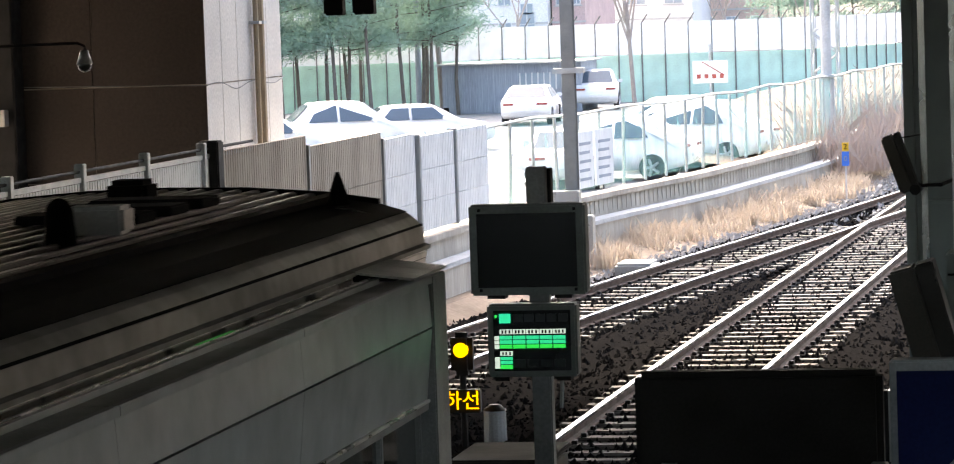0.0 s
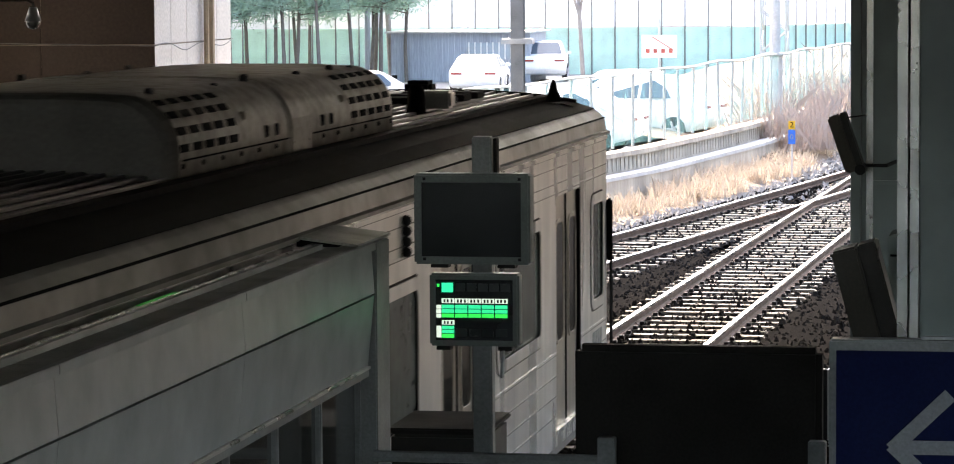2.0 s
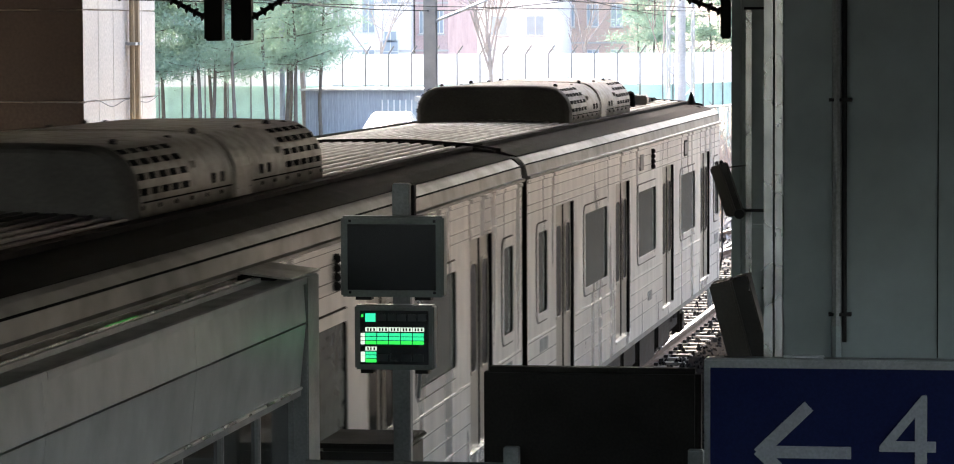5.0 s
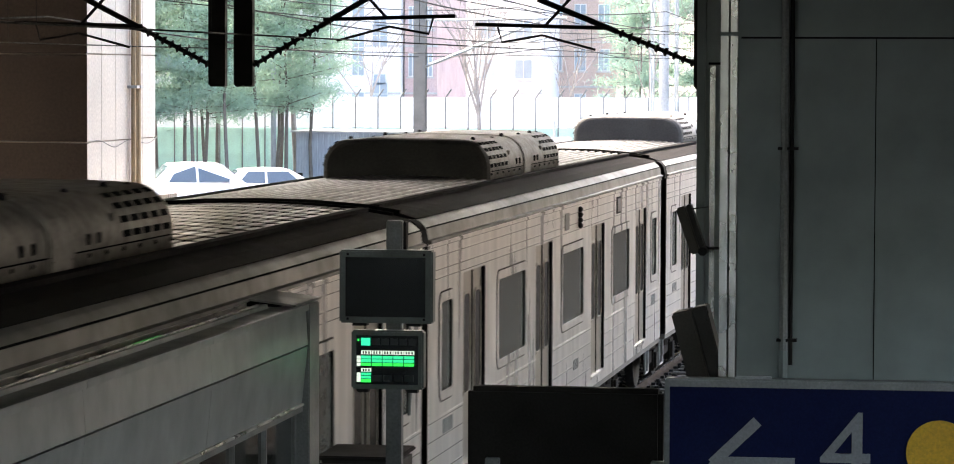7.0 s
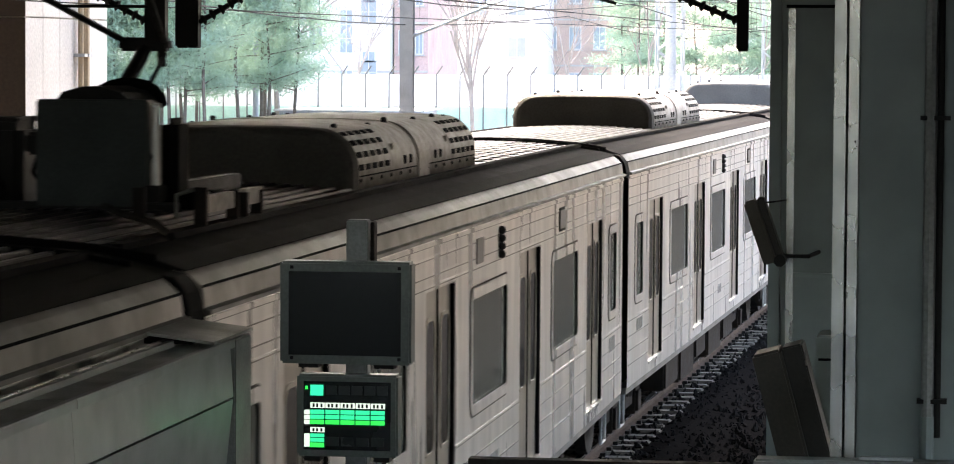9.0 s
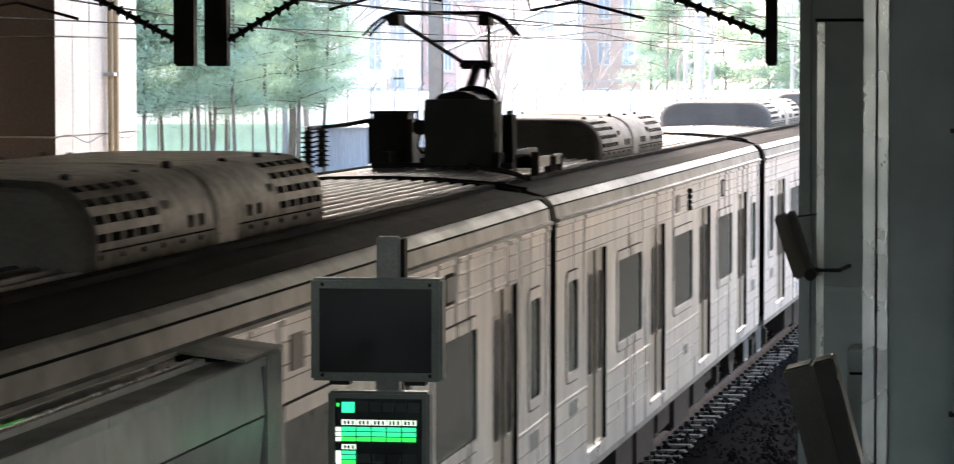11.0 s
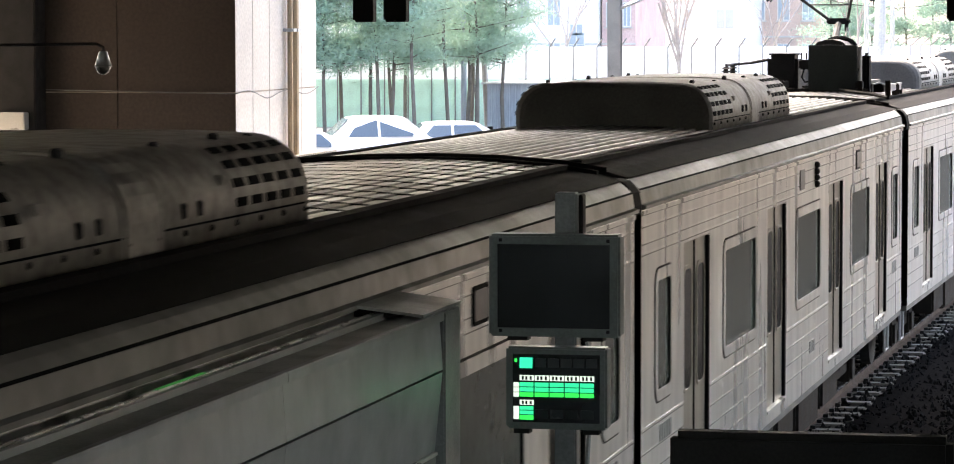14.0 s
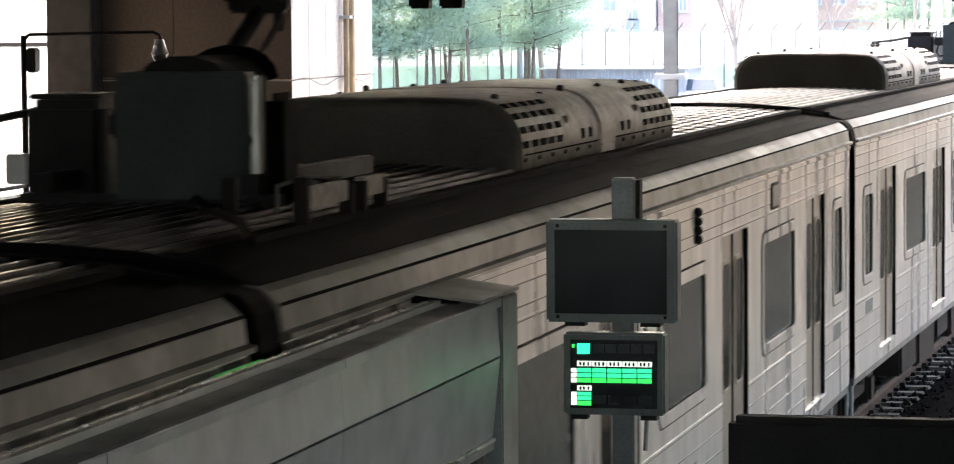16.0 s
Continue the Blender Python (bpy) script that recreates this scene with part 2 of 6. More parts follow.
WALL_RED = material("red_brick_strip", (0.55, 0.40, 0.38), 0.85, 0, 0.3, 0.8, 0.05, 10)
ROOF_BLUE = material("blue_roof_tiles", (0.10, 0.42, 0.60), 0.6, 0, 0.3, 1, 0.05)
FAR_GLASS = material("far_window_glass", (0.32, 0.38, 0.42), 0.12, 0, 0.2, 1, 0.0)
PIPE_TAN = material("tan_downpipe", (0.42, 0.32, 0.2), 0.5, 0.1, 0.3, 4, 0.03)
# Glow standing in for a green reflection on the header; no lamp there.
GREEN_DIM = glow("green_reflection_glow", (0.02, 0.35, 0.05), 0.05)
LED_GREEN = glow("green_led", (0.0, 1.0, 0.12), 0.145)
LED_TEAL = glow("teal_led", (0.0, 0.95, 0.42), 0.14)
LED_CYAN = glow("cyan_led", (0.0, 1.0, 0.50), 0.145)
LED_WHITE = glow("white_led", (0.8, 1.0, 0.9), 0.14)
LED_AMBER = glow("amber_led", (1.0, 0.42, 0.0), 0.6)


# ---------------------------------------------------------------- mesh helpers
def link(name, bm, mat, parent=None, label="", smooth=False):
    me = bpy.data.meshes.new(name)
    bm.normal_update()
    bm.to_mesh(me)
    bm.free()
    me.materials.append(mat)
    if smooth:
        for p in me.polygons:
            p.use_smooth = True
    ob = new(name, me)
    if parent is not None:
        ob.parent = parent
    if label:
        ob["label"] = label
    return ob


def part(name, bm, mat, parent, label="", smooth=False):
    return link(name, bm, mat, parent, label, smooth)


def thing(name, label, category, m=None, group="", kind=""):
    ob = new(name)
    ob.empty_display_size = 0.1
    if m is not None:
        ob.matrix_basis = m
    return tagged(ob, label, category, group, kind)


def box(bm, x0, x1, y0, y1, z0, z1, bevel=0.0, m=None):
    r = bmesh.ops.create_cube(bm, size=1)
    vs = r["verts"]
    for v in vs:
        v.co = Vector(((x0 + x1) / 2 + v.co.x * (x1 - x0), (y0 + y1) / 2 + v.co.y * (y1 - y0), (z0 + z1) / 2 + v.co.z * (z1 - z0)))
    if bevel:
        es = list({e for v in vs for e in v.link_edges})
        g = bmesh.ops.bevel(bm, geom=es, offset=bevel, segments=2, affect="EDGES")
        vs = list({v for f in g["faces"] for v in f.verts} | {v for v in vs if v.is_valid})
    if m is not None:
        bmesh.ops.transform(bm, matrix=m, verts=[v for v in vs if v.is_valid])
    return bm


def cube(x0, x1, y0, y1, z0, z1, bevel=0.0):
    return box(bmesh.new(), x0, x1, y0, y1, z0, z1, bevel)


def rod(bm, a, b, r, r2=None, n=8):
    a, b = Vector(a), Vector(b)
    d = b - a
    if d.length < 1e-6:
        return bm
    m = Matrix.Translation((a + b) / 2) @ d.to_track_quat("Z", "Y").to_matrix().to_4x4()
    bmesh.ops.create_cone(bm, cap_ends=True, segments=n, radius1=r, radius2=r if r2 is None else r2, depth=d.length, matrix=m)
    return bm


def rods(points, r, n=8):
    """One bent tube of radius r through the points."""
    bm = bmesh.new()
    ps = [Vector(p) for p in points]
    rings, side = [], None
    for i, p in enumerate(ps):
        d = (ps[min(i + 1, len(ps) - 1)] - ps[max(i - 1, 0)]).normalized()
        if side is None:
            side = d.orthogonal().normalized()
        side = (side - d * side.dot(d)).normalized()
        up = d.cross(side)
        rings.append([bm.verts.new(p + r * (math.cos(6.28319 * k / n) * side + math.sin(6.28319 * k / n) * up)) for k in range(n)])
    for a, b in zip(rings, rings[1:]):
        for k in range(n):
            bm.faces.new((a[k], a[(k + 1) % n], b[(k + 1) % n], b[k]))
    bm.faces.new(rings[0][::-1])
    bm.faces.new(rings[-1])
    bmesh.ops.recalc_face_normals(bm, faces=bm.faces[:])
    return bm


def turned(bm, a, b, profile, n=12):
    """A body of revolution from a to b; profile holds (share of length, radius)."""
    a, b = Vector(a), Vector(b)
    d = (b - a).normalized()
    side = d.orthogonal().normalized()
    up = d.cross(side)
    rings = [[bm.verts.new(a.lerp(b, u) + r * (math.cos(6.28319 * k / n) * side + math.sin(6.28319 * k / n) * up)) for k in range(n)] for u, r in profile]
    fs = []
    for p, q in zip(rings, rings[1:]):
        for k in range(n):
            fs.append(bm.faces.new((p[k], p[(k + 1) % n], q[(k + 1) % n], q[k])))
    fs += [bm.faces.new(rings[0][::-1]), bm.faces.new(rings[-1])]
    bmesh.ops.recalc_face_normals(bm, faces=fs)
    return bm


def extrude(profile, y0, y1, bm=None, cap=True):
    """A closed x-z outline drawn out along y."""
    bm = bm or bmesh.new()
    a = [bm.verts.new((x, y0, z)) for x, z in profile]
    b = [bm.verts.new((x, y1, z)) for x, z in profile]
    n = len(profile)
    for i in range(n):
        bm.faces.new((a[i], a[(i + 1) % n], b[(i + 1) % n], b[i]))
    if cap:
        bm.faces.new(a[::-1])
        bm.faces.new(b)
    bmesh.ops.recalc_face_normals(bm, faces=bm.faces[:])
    return bm


def rounded(w, h, r, seg=5):
    out = []
    for cx, cz, a0 in ((w / 2 - r, h / 2 - r, 0), (-w / 2 + r, h / 2 - r, 90), (-w / 2 + r, -h / 2 + r, 180), (w / 2 - r, -h / 2 + r, 270)):
        for i in range(seg + 1):
            a = radians(a0 + 90 * i / seg)
            out.append((cx + r * math.cos(a), cz + r * math.sin(a)))
    return out


def plate_yz(x, y, z, w, h, r, thick, sx=1):
    """A rounded plate that faces along x."""
    bm = bmesh.new()
    o = rounded(w, h, r)
    a = [bm.verts.new((x, y + u, z + v)) for u, v in o]
    b = [bm.verts.new((x + sx * thick, y + u, z + v)) for u, v in o]
    n = len(o)
    bm.faces.new(a)
    bm.faces.new(b)
    for i in range(n):
        bm.faces.new((a[i], a[(i + 1) % n], b[(i + 1) % n], b[i]))
    bmesh.ops.recalc_face_normals(bm, faces=bm.faces[:])
    return bm


def ring_yz(x, y, z, w, h, r, rim, thick, sx=1):
    bm = bmesh.new()
    o, i_ = rounded(w, h, r), rounded(w - 2 * rim, h - 2 * rim, max(0.01, r - rim))
    n = len(o)
    v = [[bm.verts.new((x + d, y + u, z + q)) for u, q in s] for s in (o, i_) for d in (0, sx * thick)]
    for k in range(n):
        j = (k + 1) % n
        bm.faces.new((v[1][k], v[1][j], v[3][j], v[3][k]))
        bm.faces.new((v[0][k], v[0][j], v[1][j], v[1][k]))
        bm.faces.new((v[2][k], v[2][j], v[3][j], v[3][k]))
    bmesh.ops.recalc_face_normals(bm, faces=bm.faces[:])
    return bm


def text_mesh(name, body, size, mat, parent, m, depth=0.004, label=""):
    cu = bpy.data.curves.new(name, "FONT")
    cu.body, cu.size, cu.extrude, cu.align_x, cu.align_y = body, size, depth, "CENTER", "CENTER"
    tmp = bpy.data.objects.new(name, cu)
    scene.collection.objects.link(tmp)
    me = bpy.data.meshes.new_from_object(tmp.evaluated_get(bpy.context.evaluated_depsgraph_get()))
    bpy.data.objects.remove(tmp)
    me.materials.clear()
    me.materials.append(mat)
    ob = new(name, me)
    ob.parent = parent
    ob.matrix_basis = m
    if label:
        ob["label"] = label
    return ob


BEND_FROM, BEND_TO = 23.0, 46.0


def bend(y):
    """How far the running line has swung to the right at y: a curve, then straight on."""
    return 0.0006 * max(0.0, min(y, BEND_TO) - BEND_FROM) ** 2 + 0.0276 * max(0.0, y - BEND_TO)


# ---------------------------------------------------------------- ground, track, station shell
def ground():
    bm = bmesh.new()
    vs = [bm.verts.new(p) for p in ((-900, -300, -0.42), (900, -300, -0.42), (900, 2500, -0.42), (-900, 2500, -0.42))]
    bm.faces.new(vs)
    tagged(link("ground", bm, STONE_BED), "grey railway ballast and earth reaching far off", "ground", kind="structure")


def track_two(y):
    """Centre of the second line, which slews over and joins the first."""
    s = min(1.0, max(0.0, (y - 33.0) / 48.0))
    s = s * s * (3 - 2 * s) * 0.35 + s * 0.65
    return (-6.3) * (1 - s) + (-1.56 + bend(y)) * s


def railway(name, centre, y0, y1, label):
    tr = thing(name, label, "railway track", kind="structure")
    for side in (-0.7525, 0.7525):
        for nm, mat, prof in (("rail_head", RAIL_TOP, [(-0.036, -0.035), (0.036, -0.035), (0.036, -0.006), (0.028, 0.0), (-0.028, 0.0), (-0.036, -0.006)]),
                              ("rail_web", RAIL_SIDE, [(-0.07, -0.155), (0.07, -0.155), (0.07, -0.14), (0.012, -0.12), (0.012, -0.036), (-0.012, -0.036), (-0.012, -0.12), (-0.07, -0.14)])):
            bm = bmesh.new()
            ys = np.arange(y0, y1 + 0.1, 2.0)
            loops = [[bm.verts.new((centre(y) + side + x, y, z)) for x, z in prof] for y in ys]
            n = len(prof)
            for a, b in zip(loops, loops[1:]):
                for i in range(n):
                    bm.faces.new((a[i], a[(i + 1) % n], b[(i + 1) % n], b[i]))
            bmesh.ops.recalc_face_normals(bm, faces=bm.faces[:])
            part(nm, bm, mat, tr)
    return tr


def sleeper_mesh():
    bm = cube(-1.2, 1.2, -0.12, 0.12, -0.38, -0.165, 0.02)
    me = bpy.data.meshes.new("sleeper")
    bm.to_mesh(me)
    bm.free()
    me.materials.append(SLEEPER)
    return me


def clip_mesh():
    bm = bmesh.new()
    for s in (-0.7525, 0.7525):
        for d in (-0.1, 0.1):
            box(bm, s + d - 0.03, s + d + 0.03, -0.05, 0.05, -0.17, -0.125)
    me = bpy.data.meshes.new("rail_clip")
    bm.to_mesh(me)
    bm.free()
    me.materials.append(IRON)
    return me


def sleepers(tr, centre, y0, y1, me, me2):
    y = y0
    while y < y1:
        ob = new("sleeper", me)
        ob.parent = tr
        turn = math.degrees(math.atan2(centre(y + 0.5) - centre(y - 0.5), 1.0))
        ob.matrix_basis = pose(centre(y) + random.uniform(-0.02, 0.02), y, random.uniform(-0.012, 0.0), 0, 0, -turn + random.uniform(-0.6, 0.6))
        if y < 66:
            oc = new("rail_clip", me2)
            oc.parent = tr
            oc.matrix_basis = pose(centre(y), y, 0, 0, 0, -turn)
        y += 0.6


def ballast():
    rnd = np.random.RandomState(4)
    verts, faces = [], []
    base = np.array([(1, 0, 0), (-1, 0, 0), (0, 1, 0), (0, -1, 0), (0, 0, 1), (0, 0, -1)], float)
    tri = ((0, 2, 4), (2, 1, 4), (1, 3, 4), (3, 0, 4), (2, 0, 5), (1, 2, 5), (3, 1, 5), (0, 3, 5))
    for k in range(38000):
        y = 26 + 62 * rnd.rand() ** 1.3
        x = rnd.uniform(-8.2, 3.6) + bend(y) * 0.8
        near = min(abs(x - (-1.56 + bend(y))), abs(x - track_two(y)))
        z = -0.235 if near < 1.25 else -0.235 - 0.19 * min(1, (near - 1.25) / 1.2)
        s = rnd.uniform(0.025, 0.06)
        p = base * s * rnd.uniform(0.6, 1.3, (6, 1))
        a = rnd.rand() * 6.28
        c, q = math.cos(a), math.sin(a)
        o = len(verts)
        for v in p:
            verts.append((x + v[0] * c - v[1] * q, y + v[0] * q + v[1] * c, z + 0.07 * rnd.rand() + v[2] + 0.3 * v[0]))
        faces += [tuple(o + i for i in f) for f in tri]
    me = bpy.data.meshes.new("ballast")
    me.from_pydata(verts, [], faces)
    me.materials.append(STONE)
    tagged(new("ballast", me), "loose oil-dark crushed stone between the sleepers, hall shade in its colour", "ballast", kind="stuff")
    verts, faces = [], []
    for k in range(9000):
        y = 54 + 50 * rnd.rand()
        left = track_two(y) if y < 78 else -1.56 + bend(y)
        x = left - 1.5 - 1.5 * rnd.rand() if k % 3 else -1.56 + bend(y) + rnd.uniform(-2.4, 2.4)
        if k % 3 == 0 and y < 66:
            continue
        s = rnd.uniform(0.03, 0.08)
        p = base * s * rnd.uniform(0.6, 1.3, (6, 1))
        o = len(verts)
        z = -0.26 if k % 3 == 0 else -0.36
        for v in p:
            verts.append((x + v[0], y + v[1], z + 0.1 * rnd.rand() + v[2] + 0.3 * v[0]))
        faces += [tuple(o + i for i in f) for f in tri]
    me = bpy.data.meshes.new("pale_ballast")
    me.from_pydata(verts, [], faces)
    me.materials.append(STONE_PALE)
    tagged(new("pale_ballast", me), "pale crushed stone along the turnout", "ballast", kind="stuff")
    # bed of stone under both tracks
    bm = bmesh.new()
    for fn in (lambda y: -1.56 + bend(y), track_two):
        rows = [[bm.verts.new((fn(y) + x, y, z)) for x, z in ((-2.7, -0.45), (-1.45, -0.205), (1.45, -0.205), (2.7, -0.45))] for y in np.arange(-30, 141, 3.0)]
        for a, b in zip(rows, rows[1:]):
            for i in range(3):
                bm.faces.new((a[i], a[i + 1], b[i + 1], b[i]))
    bmesh.ops.recalc_face_normals(bm, faces=bm.faces[:])
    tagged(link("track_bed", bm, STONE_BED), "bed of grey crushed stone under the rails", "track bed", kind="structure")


def station_shell():
    tagged(link("platform", cube(0.18, 9.0, -30, 20.2, -0.4, 1.13), PLATFORM), "grey paved station platform beside the train", "platform", kind="structure")
    tagged(link("ceiling", cube(-24, 19, -16, 45.5, 8.2, 8.8), ROOFING), "grey station roof slab over track and platform", "ceiling", kind="structure")
    # Unseen walls added to shape the light; the east gap lights the train flank.
    tagged(link("wall_east", cube(9.0, 9.3, -16, 45.5, -0.4, 2.2), ROOFING), "unseen grey wall added below the side light opening", "wall", kind="structure")
    tagged(link("wall_east_upper", cube(9.0, 9.3, -16, 45.5, 4.5, 8.19), ROOFING), "unseen grey wall added to block light above the side opening", "wall", kind="structure")
    tagged(link("wall_back", cube(-24, 19, -16.4, -16.0, -0.4, 5.4), ROOFING), "unseen grey wall added behind the camera to limit light", "wall", kind="structure")
    tagged(link("wall_west", cube(-24.4, -24.0, -12, 26.0, -0.4, 8.2), ROOFING), "unseen grey side wall added beyond the second track", "wall", kind="structure")


def pier(x0, x1, y0, y1, label):
    """A clad bridge pier: brown-grey toward the hall, cream toward the track, shade and daylight put into the colours.
    """
    p = thing("bridge_pier", label, "pier")
    part("core", cube(x0 + 0.03, x1 - 0.03, y0 + 0.03, y1 - 0.03, -0.4, 8.2), CONCRETE, p)
    rows = [(0.6, 2.28), (2.30, 3.72), (3.74, 5.16), (5.18, 6.6), (6.62, 8.15)]
    nx = max(1, round((x1 - x0) / 1.75))
    for z0, z1 in rows:
        for i in range(nx):
            a, b = x0 + (x1 - x0) * i / nx, x0 + (x1 - x0) * (i + 1) / nx
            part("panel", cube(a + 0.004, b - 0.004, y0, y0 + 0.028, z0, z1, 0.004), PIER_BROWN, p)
        n = 5
        for i in range(n):
            a, b = y0 + (y1 - y0) * i / n, y0 + (y1 - y0) * (i + 1) / n
            part("cream_panel", cube(x1 - 0.028, x1, a + 0.012, b - 0.004, z0, z1, 0.004), PIER_WHITE, p, "cream cladding panel with daylight in its colour")
    return p


def piers():
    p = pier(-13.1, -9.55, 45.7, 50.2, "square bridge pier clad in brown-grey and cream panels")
    for y, r in ((48.35, 0.045), (48.62, 0.06)):
        q = thing("downpipe", "tan vertical drain pipe on the cream pier", "pipe")
        part("pipe", rod(bmesh.new(), (-9.46, y, 0.4), (-9.46, y, 8.1), r), PIPE_TAN, q)
        for z in (2.4, 4.6, 6.8):
            part("bracket", cube(-9.56, -9.38, y - 0.09, y + 0.09, z, z + 0.05), GALV, q)
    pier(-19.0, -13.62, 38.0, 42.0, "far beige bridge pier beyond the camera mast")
    # steel return column beside the pier
    c = thing("pier_fin", "dark steel edge column beside the bridge pier", "column")
    part("fin", cube(-13.09, -12.4, 45.2, 45.66, -0.4, 8.1, 0.02), IRON, c)
    part("cabinet", cube(-12.9, -12.5, 45.0, 45.19, 3.2, 3.45, 0.01), COLUMN_EDGE, c, "small pale box")
    w = thing("loose_cable", "thin sagging grey cable along the pier face", "cable")
    pts = []
    for i in range(33):
        u = i / 32
        y = 45.6 + 4.5 * u
        pts.append((-9.50 + 0.02 * math.sin(9 * u), y, 3.72 + 0.05 * math.sin(13 * u) - 0.05 * math.sin(math.pi * u)))
    part("cable", rods([(-13.0, 45.66, 3.78), (-9.6, 45.64, 3.72)] + pts, 0.008, 5), POLE, w)


# ---------------------------------------------------------------- platform furniture
def screen_doors():
    p = thing("platform_screen_door", "satin aluminium platform screen door row with glazed lower panels", "screen door")
    x0, x1 = 0.13, 0.35
    ends = [(15.38 - 2.82 * (k + 1), 15.38 - 2.82 * k) for k in range(10)]
    for a, b in ends:
        part("upper_panel", extrude([(x1 - 0.034, 3.055), (x1 - 0.004, 3.055), (x1 - 0.020, 3.285), (x1 - 0.034, 3.285)], a + 0.003, b - 0.003), PANEL, p)
        part("panel_gap", cube(x1 - 0.06, x1 - 0.042, a, b, 3.03, 3.07), SLOT, p)
        part("fascia", cube(x1 - 0.034, x1 + 0.004, a + 0.002, b - 0.002, 3.29, 3.334, 0.004), PANEL, p)
        part("lower_panel", extrude([(x1 - 0.075, 2.66), (x1 - 0.045, 2.66), (x1 - 0.006, 3.043), (x1 - 0.036, 3.043)], a + 0.003, b - 0.003), PANEL, p)
        part("lower_trim", cube(x1 - 0.07, x1 - 0.030, a, b, 2.640, 2.657, 0.003), TRIM_STEEL, p)
        part("top_cover", cube(x0 + 0.03, x1 - 0.002, a + 0.004, b - 0.004, 3.310, 3.330, 0.004), PANEL_TOP, p, "dusty sheet-metal top cover")
        part("back_panel", cube(x0, x0 + 0.028, a, b, 2.66, 3.356), PANEL, p)
        part("back_strip", cube(x0 - 0.03, x0 - 0.002, a, b, 3.31, 3.362, 0.004), TRIM_STEEL, p, "bright aluminium rear strip")
        part("soffit", cube(x0 + 0.03, x1 - 0.04, a, b, 2.60, 2.65), POST_GREY, p)
        for k in range(3):
            u = a + (b - a) * (k + 0.5) / 3
            part("glass", cube(0.22, 0.234, u - 0.44, u + 0.44, 1.25, 2.58), GLASS_DOOR, p)
            part("mullion", cube(0.2, 0.26, u + 0.46, u + 0.50, 1.13, 2.6, 0.006), POST_GREY, p)
        part("sill", cube(0.19, 0.28, a, b, 1.13, 1.24), POST_GREY, p)
    part("end_post", cube(0.14, 0.352, 15.40, 15.74, 1.13, 3.330, 0.008), POST_GREY, p, "grey painted end post")
    part("cover_plate", extrude([(0.0, 3.386), (0.356, 3.342), (0.356, 3.356), (0.0, 3.400)], 14.92, 15.76), PANEL_TOP, p)
    part("notch", extrude([(0.015, 3.34), (0.24, 3.34), (0.24, 3.354), (0.015, 3.382)], 14.95, 15.39), SLOT, p, "dark cable opening under the cover plate")
    part("lower_cabinet", cube(0.24, 0.79, 16.26, 17.0, 1.13, 2.16, 0.02), SPEAKER_SIDE, p, "dark control cabinet")
    part("cabinet_top", cube(0.22, 0.81, 16.245, 17.02, 2.163, 2.195, 0.01), BOARD, p)
    # Thin glowing strip added as the green reflection on the rear edge.
    part("green_reflection_strip", cube(0.108, 0.124, 11.6, 12.2, 3.3635, 3.366), GREEN_DIM, p, "dim green glowing strip standing in for a reflection")


